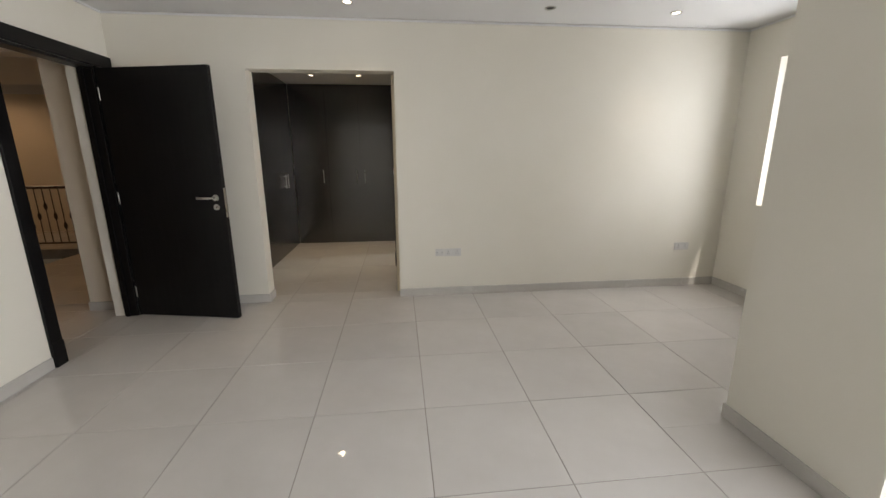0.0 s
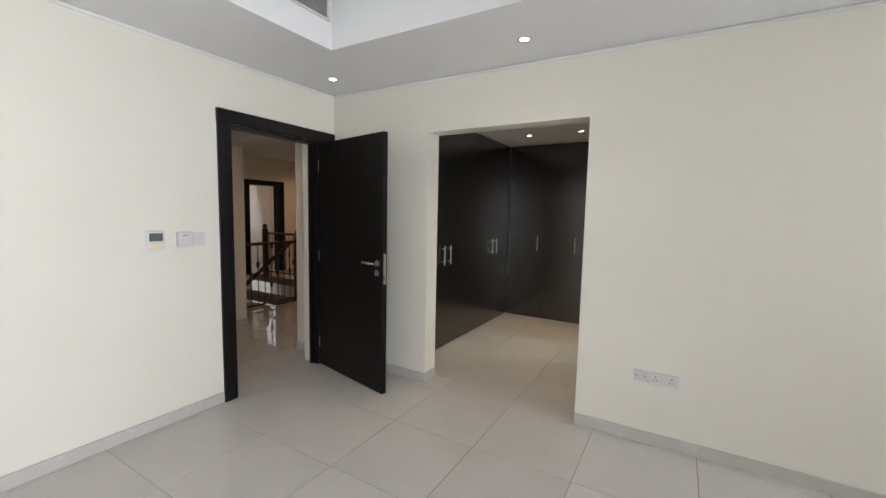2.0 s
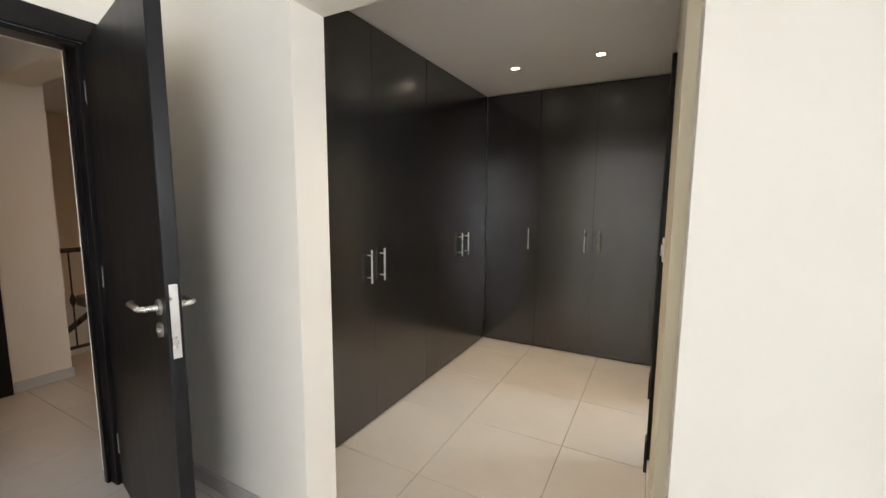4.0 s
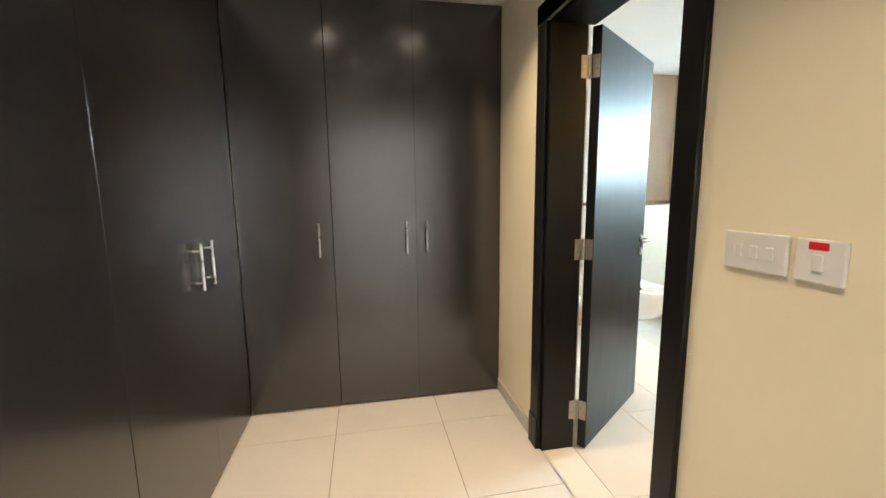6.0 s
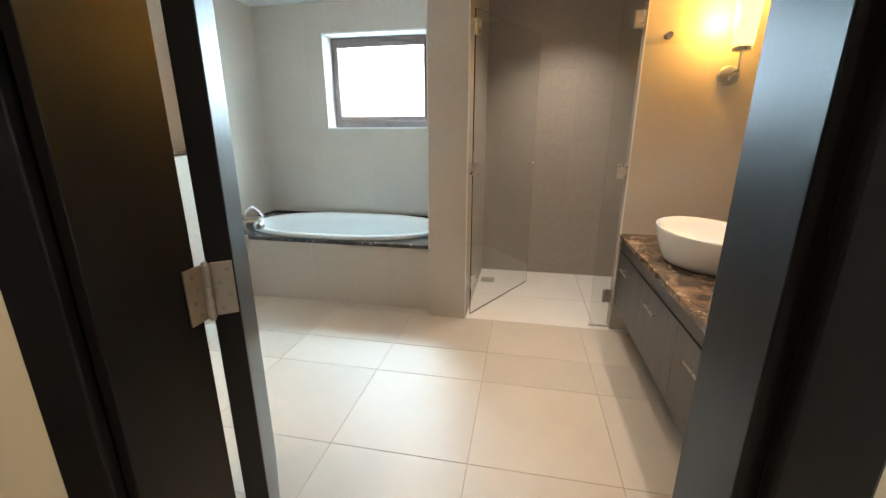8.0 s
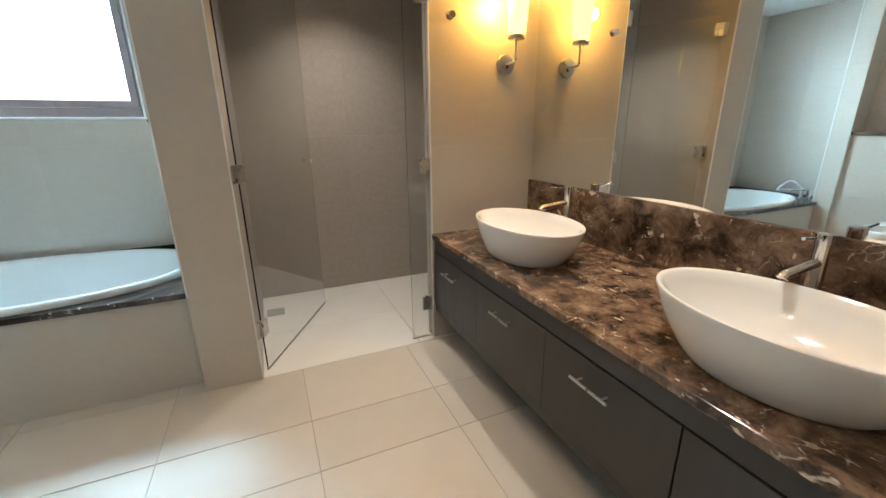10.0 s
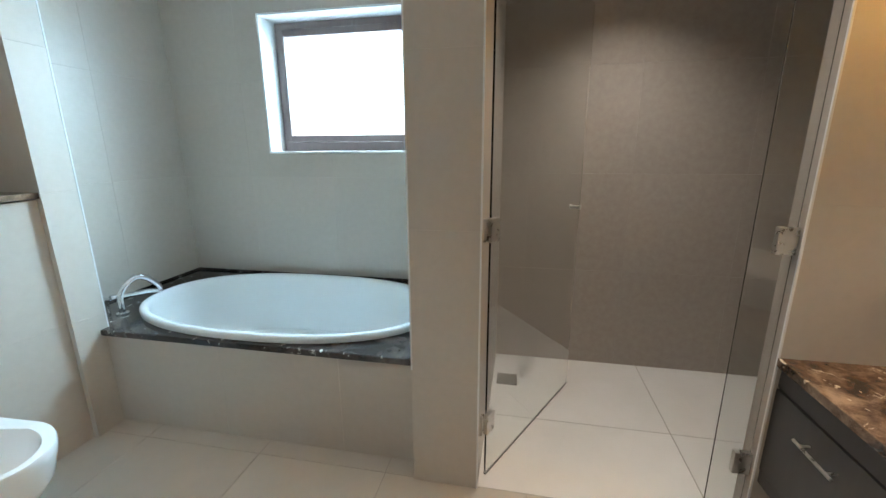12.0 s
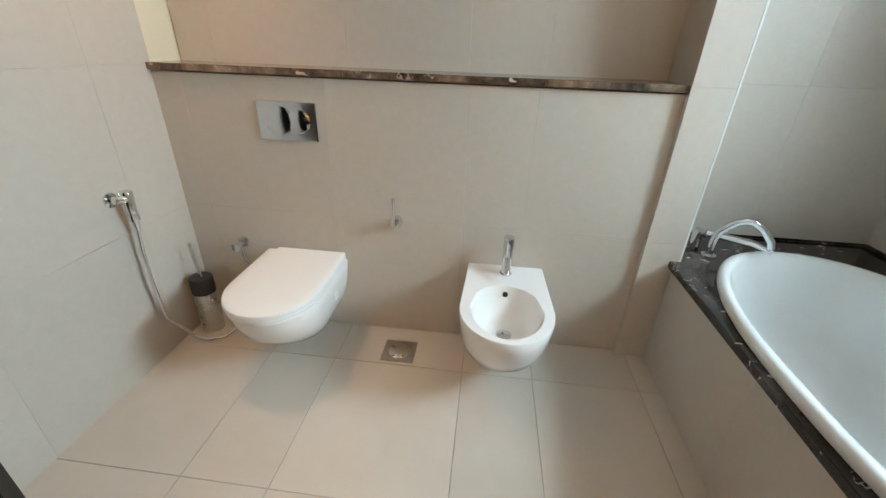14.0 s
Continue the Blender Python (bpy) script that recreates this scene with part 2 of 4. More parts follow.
def part(name, bm, material, parent, label="", smooth=False):
    """One mesh, in world places, as a child."""
    ob = finish(name, bm, material, smooth)
    ob.parent = parent
    if parent.parent is None:
        ob.matrix_parent_inverse = parent.matrix_basis.inverted()
    return tagged(ob, label)


def solid(name, bm, material, label, category, kind="", group="", smooth=False):
    return tagged(finish(name, bm, material, smooth), label, category, group, kind)


def structure(name, bm, material, label, category="wall"):
    return solid(name, bm, material, label, category, "structure")


tile_meshes = {}


def tile_mesh(w, h, d, material):
    """A tile w by h, proud by d along its local z, with eased edges; its back lower corner is the origin."""
    key = (round(w, 3), round(h, 3), d, material.name)
    if key not in tile_meshes:
        h_small = material.name in ("linen_wall_tile", "taupe_shower_tile")
        e = 0.0004 if h_small else 0.0012
        bm = bmesh.new()
        lo = [(0, 0, 0), (w, 0, 0), (w, h, 0), (0, h, 0)]
        mid = [(0, 0, d - e), (w, 0, d - e), (w, h, d - e), (0, h, d - e)]
        top = [(e, e, d), (w - e, e, d), (w - e, h - e, d), (e, h - e, d)]
        rings(bm, [lo, mid, top])
        me = bpy.data.meshes.new("tile")
        bm.to_mesh(me)
        bm.free()
        me.materials.append(material)
        tile_meshes[key] = me
    return tile_meshes[key]


def less(rect, hole):
    """A rectangle less another: up to four rectangles."""
    x0, x1, y0, y1 = rect
    a0, a1, b0, b1 = hole
    if a0 >= x1 or a1 <= x0 or b0 >= y1 or b1 <= y0:
        return [rect]
    out = []
    if b0 > y0:
        out.append((x0, x1, y0, b0))
    if b1 < y1:
        out.append((x0, x1, b1, y1))
    m0, m1 = max(y0, b0), min(y1, b1)
    if a0 > x0:
        out.append((x0, a0, m0, m1))
    if a1 < x1:
        out.append((a1, x1, m0, m1))
    return out


def tiled(parent, m, us, vs, material, gap=0.003, d=0.008, holes=()):
    """Tiles between the lines us and vs of the plane m (local z is outward)."""
    for u0, u1 in zip(us, us[1:]):
        for v0, v1 in zip(vs, vs[1:]):
            rects = [(u0 + gap / 2, u1 - gap / 2, v0 + gap / 2, v1 - gap / 2)]
            for hole in holes:
                rects = [q for r in rects for q in less(r, hole)]
            for a0, a1, b0, b1 in rects:
                if a1 - a0 < 0.012 or b1 - b0 < 0.012:
                    continue
                ob = new("tile", tile_mesh(a1 - a0, b1 - b0, d, material))
                ob.parent = parent
                ob.matrix_basis = m @ Matrix.Translation((a0, b0, 0))


def lines(start, step, lo, hi):
    """Joint lines at start + k * step inside lo..hi, with both ends."""
    k0 = math.ceil((lo - start) / step + 1e-6)
    out = [lo]
    while start + k0 * step < hi - 1e-6:
        out.append(start + k0 * step)
        k0 += 1
    return out + [hi]


def facing(origin, towards):
    """A plane's matrix: local x along the wall to the viewer's right, y up, z towards x, -x, y or -y."""
    z = Vector({"+x": (1, 0, 0), "-x": (-1, 0, 0), "+y": (0, 1, 0), "-y": (0, -1, 0), "+z": (0, 0, 1)}[towards])
    y = Vector((0, 1, 0)) if towards == "+z" else Vector((0, 0, 1))
    x = y.cross(z)
    m = Matrix((x, y, z)).transposed().to_4x4()
    m.translation = origin
    return m


def bar_handle(parent, a, b, out, r=0.006, stand=0.032, name="handle"):
    """A bar from a to b held off a face by two short posts; out is the way off the face."""
    a, b, out = Vector(a), Vector(b), Vector(out)
    bm = bmesh.new()
    tube(bm, [a + out * stand, b + out * stand], r, 12)
    for f in (0.16, 0.84):
        p = a.lerp(b, f)
        tube(bm, [p, p + out * stand], r * 0.7, 10)
    return part(name, bm, STEEL, parent, "brushed steel bar handle", True)


# ---- plan (metres) ----
WX, FY, EX, SY = -2.35, 3.80, 3.35, -2.6          # bedroom: west, far, east and back walls
BLK_X, BLK_Y = 1.70, 1.69                         # corner of the wall that steps into the bedroom
CEIL, TRAY, TRAY_X, TRAY_Y = 2.52, 2.90, -1.55, 3.00
OPX0, OPX1, OPZ = -1.285, -0.026, 2.105            # opening to the dressing room
CLX, CLR, CLB, CLC = -1.612, -0.055, 6.47, 2.415   # dressing room: wardrobe fronts, right wall, back front, ceiling
BWX, BEX, BSY, BCZ = 0.15, 3.325, 3.935, 2.44      # bathroom: west, east, mirror wall, ceiling
G = 0.603                                         # floor tile pitch

# ---- bedroom shell ----
structure("wall_west", boxes(
    (WX - 0.2, WX, SY, 2.765, 0, 3.0), (WX - 0.2, WX, 3.60, FY, 0, 3.0), (WX - 0.2, WX, 2.765, 3.60, 2.07, 3.0)),
    WALL, "cream painted bedroom wall with a doorway")
structure("wall_north", boxes(
    (WX - 0.2, OPX0, FY, 3.965, 0, 3.0), (OPX1, EX + 0.25, FY, BSY - 0.012, 0, 3.0), (OPX0, OPX1, FY, 3.965, OPZ, 3.0)),
    WALL, "cream painted bedroom wall with a plain opening")
structure("wall_east", boxes(
    (EX, EX + 0.25, BLK_Y, 2.70, 0, 3.0), (EX, EX + 0.25, 3.42, FY, 0, 3.0),
    (EX, EX + 0.25, 2.70, 3.42, 0, 0.9), (EX, EX + 0.25, 2.70, 3.42, 2.2, 3.0)), WALL, "cream painted wall beside a tall window")
structure("wall_step", boxes(
    (BLK_X, BLK_X + 0.25, 1.0, BLK_Y, 0, 3.0), (BLK_X + 0.25, EX + 0.25, BLK_Y - 0.25, BLK_Y, 0, 3.0),
    (BLK_X, BLK_X + 0.25, -1.7, 1.0, 2.2, 3.0), (BLK_X, BLK_X + 0.25, SY, -1.7, 0, 3.0)), WALL, "cream painted wall corner stepping into the bedroom")
structure("wall_south", boxes((WX - 0.2, BLK_X + 0.25, SY - 0.2, SY, 0, 3.0)), WALL, "plain cream bedroom back wall")
bm = boxes(
    (WX, TRAY_X, SY, FY, CEIL, TRAY), (TRAY_X, 1.05, TRAY_Y, FY, CEIL, TRAY), (TRAY_X, 1.05, SY, -1.9, CEIL, TRAY),
    (1.05, BLK_X, SY, FY, CEIL, TRAY), (BLK_X, EX, BLK_Y, FY, CEIL, TRAY), (WX, EX, SY, FY, TRAY, TRAY + 0.1))
structure("ceiling", bm, CEILING, "white painted ceiling with a raised tray", "ceiling")
t = 0.012
structure("ceiling_bead", boxes(
    (WX, EX, FY - t, FY - 0.001, CEIL - 0.02, CEIL - 0.006), (WX + 0.001, WX + t, SY, FY - t, CEIL - 0.02, CEIL - 0.006),
    (EX - t, EX - 0.001, BLK_Y, FY - t, CEIL - 0.02, CEIL - 0.006)), CEILING, "thin white shadow bead under the ceiling", "trim")


def skirting(name, runs, h=0.080, mat=SKIRT, z=0.0):
    bm = bmesh.new()
    for r in runs:
        bx(bm, *r, z, z + h, bev=0.003, seg=1)
    return structure(name, bm, mat, "greige tile skirting along the wall foot", "skirting")


s = 0.012
skirting("baseboard", [
    (WX, WX + s, SY, 2.672), (WX + s, OPX0 + s, FY - s, FY), (OPX0 + 0.001, OPX0 + s, FY, 3.965),
    (OPX1, EX - s, FY - s, FY), (EX - s, EX, BLK_Y, FY), (BLK_X - s, BLK_X, 1.0, BLK_Y + s), (BLK_X, EX - s, BLK_Y, BLK_Y + s)])

# east window of the bedroom
w = thing("window_1", "tall wooden framed window with bright daylight", "window", (EX + 0.18, 3.06, 0.9), kind="structure")
part("window_frame", boxes((EX + 0.13, EX + 0.18, 2.70, 2.755, 0.9, 2.2), (EX + 0.13, EX + 0.18, 3.365, 3.42, 0.9, 2.2),
     (EX + 0.13, EX + 0.18, 2.755, 3.365, 0.9, 0.955), (EX + 0.13, EX + 0.18, 2.755, 3.365, 2.145, 2.2), bev=0.004), FRAME_WOOD, w)
p = part("pane", boxes((EX + 0.152, EX + 0.158, 2.756, 3.364, 0.956, 2.144)), PANE, w)
p.visible_shadow = False
# unseen balcony door in the stepped wall, added behind the walk for general daylight
w = thing("window_2", "unseen glazed balcony door added to let daylight in", "window", (BLK_X + 0.15, -0.35, 0), kind="structure")
part("window_frame", boxes(*[(BLK_X + 0.12, BLK_X + 0.17, y, y + 0.06, 0, 2.2) for y in (-1.7, -0.38, 0.94)],
     (BLK_X + 0.12, BLK_X + 0.17, -1.64, -0.38, 2.14, 2.2), (BLK_X + 0.12, BLK_X + 0.17, -0.32, 0.94, 2.14, 2.2)), FRAME_WOOD, w)
for y0, y1 in ((-1.638, -0.382), (-0.318, 0.938)):
    p = part("pane", boxes((BLK_X + 0.142, BLK_X + 0.148, y0, y1, 0.002, 2.138)), PANE, w)
    p.visible_shadow = False
structure("ground", boxes((-60, 60, -60, 60, -3.4, -3.3)), varied("sandy_ground", (0.30, 0.27, 0.22), (0.38, 0.34, 0.28), 0.5, (0.8, 0.9), 20, 0.2), "pale sandy ground outside the house", "ground")


# ---- doors ----
def lever(parent, m, flip=1):
    """A lever handle on a rose with a key escutcheon; local z leaves the leaf, local x runs along it."""
    bm = bmesh.new()
    tube(bm, [m @ Vector((0, 0, 0)), m @ Vector((0, 0, 0.008))], 0.026, 24)
    tube(bm, [m @ Vector((0, 0, 0.008)), m @ Vector((0, 0, 0.045)), m @ Vector((0.012 * flip, 0, 0.055)), m @ Vector((0.12 * flip, 0, 0.055)), m @ Vector((0.132 * flip, 0, 0.046))], 0.0095, 14)
    part("handle", bm, STEEL, parent, "satin steel lever handle", True)
    bm = bmesh.new()
    tube(bm, [m @ Vector((0, -0.075, 0)), m @ Vector((0, -0.075, 0.009))], 0.024, 24)
    tube(bm, [m @ Vector((0, -0.075, 0.009)), m @ Vector((0, -0.075, 0.014))], 0.009, 14)
    part("escutcheon", bm, STEEL, parent, "round steel key escutcheon", True)


def door_leaf(name, label, hinge, angle, width, height, handle_z, back_handle=True):
    """A leaf whose hinge edge stands at hinge; it runs along its local x at that angle, 44 mm thick on its local -y side."""
    d = thing(name, label, "door", hinge)
    m = Matrix.Translation(hinge) @ Matrix.Rotation(radians(angle), 4, "Z")
    bm = boxes((0, width, -0.044, 0, 0.008, height), bev=0.003)
    bm.transform(m)
    leaf = part("leaf", bm, DOORWOOD, d)
    lever(d, m @ Matrix.Translation((width - 0.065, -0.044, handle_z)) @ Matrix.Rotation(radians(90), 4, "X"), -1)
    if back_handle:
        lever(d, m @ Matrix.Translation((width - 0.065, 0, handle_z)) @ Matrix.Rotation(radians(-90), 4, "X") @ Matrix.Rotation(radians(180), 4, "Z"), 1)
    bm = boxes((width - 0.0005, width + 0.002, -0.034, -0.010, handle_z - 0.16, handle_z + 0.08))
    bm.transform(m)
    part("lock_plate", bm, STEEL, d, "steel lock face plate")
    return d, m


def door_frame(name, label, x0, x1, y0, y1, z, out0, out1, top, jamb_pad=0.02, faces=(1, 1), near_depth=None, far_depth=None):
    """Casings on both faces and a lined jamb for a doorway in a wall between x0 and x1; clear from y0 to y1 and up to z."""
    f = thing(name, label, "door frame", ((x0 + x1) / 2, y0, 0), kind="structure")
    for x, sgn, on in ((x1, 1, faces[1]), (x0, -1, faces[0])):
        if not on:
            continue
        a, b = sorted((x + 0.0005 * sgn, x + 0.020 * sgn))
        c, e = sorted((x + 0.020 * sgn, x + 0.027 * sgn))
        for q0, q1 in ((out0, y0), (y1, out1)):
            part("casing", boxes((a, b, q0, q1, 0, z), bev=0.004), DOORWOOD, f)
            part("casing_base", boxes((c, e, q0, q1, 0, 0.17), bev=0.003), DOORWOOD, f)
        part("head_casing", boxes((a, e, out0 - 0.004, out1 + (0.004 if out1 < 3.78 or x0 > -1 else -0.002), z, top), bev=0.004), DOORWOOD, f)
    for q0, q1, deep in ((y0 - 0.012, y0 + jamb_pad, near_depth), (y1 - jamb_pad, y1 + 0.012, far_depth)):
        part("jamb", boxes((x0, deep or x1, q0, q1, 0, z + 0.002), bev=0.002), DOORWOOD, f)
    if near_depth:
        part("rebate", boxes((near_depth, x1 - 0.002, y0 - 0.045, y0 - 0.020, 0, z)), DOORWOOD, f)
    part("head_jamb", boxes((x0, x1, y0 + jamb_pad, y1 - jamb_pad, z - jamb_pad, z + 0.002), bev=0.002), DOORWOOD, f)
    return f


f = door_frame("door_frame", "black-brown wooden frame round the bedroom doorway", WX - 0.11, WX, 2.765, 3.60, 2.07, 2.672, 3.79, 2.165, faces=(0, 1))
part("door_stop", boxes((WX - 0.09, WX - 0.06, 2.785, 2.80, 0, 2.05), (WX - 0.09, WX - 0.06, 3.565, 3.58, 0, 2.05)), DOORWOOD, f)
leaf, lm = door_leaf("bedroom_door", "black-brown wooden bedroom door standing open", (WX + 0.015, 3.64, 0), -12.3, 0.94, 2.055, 1.05)
for hz in (0.22, 1.04, 1.86):
    bm = bmesh.new()
    tube(bm, [(WX + 0.012, 3.60, hz - 0.05), (WX + 0.012, 3.60, hz + 0.05)], 0.008, 12)
    part("hinge", bm, STEEL, leaf, "steel butt hinge", True)

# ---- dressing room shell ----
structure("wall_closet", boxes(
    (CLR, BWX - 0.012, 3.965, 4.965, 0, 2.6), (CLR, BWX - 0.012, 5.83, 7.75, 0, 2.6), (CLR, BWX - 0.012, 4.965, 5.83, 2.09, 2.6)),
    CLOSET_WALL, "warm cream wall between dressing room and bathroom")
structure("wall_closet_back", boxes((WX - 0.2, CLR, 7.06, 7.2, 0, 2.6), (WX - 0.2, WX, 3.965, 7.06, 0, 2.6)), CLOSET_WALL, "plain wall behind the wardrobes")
structure("ceiling_closet", boxes((WX, CLR, 3.965, 7.06, CLC, CLC + 0.1)), CEILING, "white painted dressing room ceiling", "ceiling")
skirting("baseboard_closet", [(CLR - s, CLR, 3.97, 4.927), (CLR - s, CLR, 5.916, CLB - 0.002)])
f = door_frame("bathroom_door_frame", "black-brown wooden frame round the bathroom doorway", CLR, BWX, 5.012, 5.82, 2.08, 4.93, 5.912, 2.165, faces=(1, 0), near_depth=0.066, far_depth=0.118)
part("strike_plate", boxes((0.108, 0.134, 4.9922, 4.9946, 0.922, 1.108), bev=0.0008), HINGE_STEEL, f, "steel strike plate with two slots")
part("strike_lip", boxes((0.134, 0.1492, 4.9922, 4.9942, 1.032, 1.100), bev=0.0008), HINGE_STEEL, f)
for z0, z1 in ((1.020, 1.082), (0.935, 0.990)):
    part("slot", boxes((0.1135, 0.1285, 4.9940, 4.9950, z0, z1)), BLACK, f)
for z in (1.097, 1.005, 0.929):
    bm = bmesh.new()
    tube(bm, [(0.121, 4.9944, z), (0.121, 4.9953, z)], 0.0035, 10)
    part("screw", bm, DRAIN_STEEL, f, smooth=True)
BL_ANG = 36.3
leaf, lm = door_leaf("bathroom_door", "black-brown wooden bathroom door standing open", (0.139, 5.798, 0), BL_ANG, 0.77, 2.055, 1.03)
for hz in (0.212, 1.043, 1.882):
    c = Vector((0.131, 5.793, hz))
    bm = bmesh.new()
    for k in range(5):
        z = Vector((0, 0, -0.05 + 0.02 * k))
        tube(bm, [c + z + Vector((0, 0, 0.0006)), c + z + Vector((0, 0, 0.0194))], 0.0075, 14)
    tube(bm, [c + Vector((0, 0, -0.054)), c + Vector((0, 0, 0.054))], 0.005, 10)
    hinge = part("hinge", bm, HINGE_STEEL, leaf, "satin steel butt hinge", True)
    part("hinge_plate", boxes((0.088, 0.126, 5.7955, 5.7995, hz - 0.05, hz + 0.05), bev=0.001), HINGE_STEEL, hinge)
    bm = boxes((-0.0035, -0.0003, -0.041, -0.006, hz - 0.05, hz + 0.05), bev=0.001)
    bm.transform(lm)
    part("hinge_plate", bm, HINGE_STEEL, hinge)
    for k, off in enumerate((-0.014, -0.028, -0.014, -0.028)):
        z = hz - 0.036 + 0.024 * k
        bm = bmesh.new()
        tube(bm, [lm @ Vector((-0.0033, off - 0.004, z)), lm @ Vector((-0.0044, off - 0.004, z))], 0.0042, 12)
        tube(bm, [(0.107 + off * 0.6 + 0.012, 5.7957, z), (0.107 + off * 0.6 + 0.012, 5.7946, z)], 0.0042, 12)
        part("screw", bm, DRAIN_STEEL, hinge, smooth=True)


# ---- wardrobes ----
def wardrobe(name, label, axis, face, spans, back, pulls, pull_z=0.955, z1=CLC - 0.006):
    """Fitted wardrobe: doors between the spans along y (axis x) or x (axis y), front at face, carcass to back."""
    lo, hi = spans[0][0], spans[-1][1]
    flat = (lambda u0, u1, d0, d1, a, b: (d0, d1, u0, u1, a, b)) if axis == "x" else (lambda u0, u1, d0, d1, a, b: (u0, u1, d0, d1, a, b))
    sg = -1 if axis == "x" else 1
    wd = thing(name, label, "wardrobe", (face, lo, 0) if axis == "x" else (lo, face, 0))
    d0, d1 = sorted((face + sg * 0.021, back))
    part("body", boxes(flat(lo, hi, d0, d1, 0.0, z1)), WENGE, wd)
    for (u0, u1), pull in zip(spans, pulls):
        f0, f1 = sorted((face, face + sg * 0.019))
        door = part("door", boxes(flat(u0 + 0.0007, u1 - 0.0007, f0, f1, 0.012, z1 - 0.004), bev=0.0006), WENGE, wd)
        if pull is not None:
            a = (face, pull, pull_z) if axis == "x" else (pull, face, pull_z)
            b = (face, pull, pull_z + 0.2) if axis == "x" else (pull, face, pull_z + 0.2)
            bar_handle(door, a, b, (1, 0, 0) if axis == "x" else (0, -1, 0))
    return wd


wardrobe("wardrobe", "tall wenge wardrobe pair with closed plain doors", "x", CLX, [(3.97, 4.055), (4.055, 4.68), (4.68, 5.305)], WX + 0.002, [None, 4.615, 4.742], 0.905)
wardrobe("wardrobe", "tall wenge wardrobe pair in the dressing room corner", "x", CLX, [(5.308, 5.93), (5.93, CLB - 0.002)], WX + 0.002, [5.868, 5.993], 0.925)
wardrobe("wardrobe", "single wenge wardrobe on the dressing room end wall", "y", CLB, [(CLX + 0.002, -1.09)], 7.055, [-1.163])
wardrobe("wardrobe", "double wenge wardrobe on the dressing room end wall", "y", CLB, [(-1.087, -0.594), (-0.594, CLR - 0.003)], 7.055, [-0.655, -0.532])


# ---- lamps in the ceilings ----
def downlight(x, y, z, watts=0.0, colour=(1, 0.85, 0.66), label="small round recessed downlight, lit", lit=True, cone=115):
    d = thing("downlight", label, "downlight", (x, y, z), "ceiling downlights")
    bm = bmesh.new()
    rings(bm, [oval(x, y, z - 0.0005, 0.044, 0.044, 28), oval(x, y, z - 0.006, 0.043, 0.043, 28), oval(x, y, z - 0.007, 0.036, 0.036, 28), oval(x, y, z - 0.003, 0.029, 0.029, 28)], cap1=False)
    part("trim", bm, STEEL, d, "satin steel ring", True)
    bm = bmesh.new()
    rings(bm, [oval(x, y, z - 0.0008, 0.029, 0.029, 24), oval(x, y, z - 0.0035, 0.028, 0.028, 24)])
    part("lamp", bm, BULB if lit else BLACK, d, "glowing lamp face" if lit else "dark centre")
    if watts:
        lamp("downlight_beam", "SPOT", watts, look((x, y, z - 0.012), (x, y + 0.0001, 0)), colour, 0.03, cone=cone)
    return d


LED = (1, 0.80, 0.56)
HAL = (1, 0.83, 0.63)
TOILET_HAL = (1, 0.70, 0.45)
downlight(-1.98, 3.43, CEIL, 5, LED)
downlight(-0.36, 3.425, CEIL, 5, LED)
downlight(2.32, 3.42, CEIL, 14, LED, cone=85)
downlight(1.235, 3.41, CEIL, 0, label="round grey ceiling fitting, unlit", lit=False)
downlight(-1.98, 1.2, CEIL, 5, LED)
downlight(-1.125, 5.82, CLC, 40, LED)
downlight(-0.505, 5.80, CLC, 40, LED)
# unseen downlight, added to brighten the near half of the dressing room
downlight(-0.85, 4.55, CLC, 40, LED)
downlight(1.83, 6.93, BCZ, 3, HAL, cone=100)
downlight(2.85, 4.95, BCZ, 62, (1, 0.88, 0.72), cone=115)
# the next two are unseen, added as fill over the basins and mid floor
downlight(1.25, 4.35, BCZ, 62, (1, 0.89, 0.74), cone=90)
downlight(1.0, 5.45, BCZ, 28, (1, 0.68, 0.40), cone=115)
downlight(0.45, 7.22, BCZ, 56, TOILET_HAL, cone=85)

# air grille in the tray's side
g = thing("air_grille", "grey slatted air conditioning grille in white frame", "air grille", (TRAY_X, 2.4, 2.77))
part("frame", boxes((TRAY_X + 0.001, TRAY_X + 0.012, 1.68, 2.98, 2.69, 2.705), (TRAY_X + 0.001, TRAY_X + 0.012, 1.68, 2.98, 2.825, 2.84),
     (TRAY_X + 0.001, TRAY_X + 0.012, 1.68, 1.70, 2.705, 2.825), (TRAY_X + 0.001, TRAY_X + 0.012, 2.955, 2.98, 2.705, 2.825), (TRAY_X + 0.001, TRAY_X + 0.012, 2.60, 2.615, 2.705, 2.825)), PLASTIC, g)
part("backing", boxes((TRAY_X + 0.0005, TRAY_X + 0.002, 1.70, 2.955, 2.705, 2.825)), GREY_PLASTIC, g)
for k in range(6):
    part("slat", boxes((TRAY_X + 0.003, TRAY_X + 0.011, 1.70, 2.955, 2.711 + k * 0.0195, 2.714 + k * 0.0195)), GREY_PLASTIC, g)

# ---- wall plates ----
d = thing("thermostat", "cream wall thermostat with grey screen", "thermostat", (WX, 2.25, 1.25))
part("case", boxes((WX + 0.0005, WX + 0.022, 2.203, 2.303, 1.18, 1.302), bev=0.004), PLASTIC, d)
part("screen", boxes((WX + 0.0222, WX + 0.024, 2.215, 2.291, 1.238, 1.288)), SCREEN, d)
part("cover", boxes((WX + 0.0222, WX + 0.026, 2.210, 2.296, 1.186, 1.228), bev=0.0015), CLOSET_WALL, d)
d = thing("card_switch", "white box switch beside a grey switch plate", "switch", (WX, 2.47, 1.24))
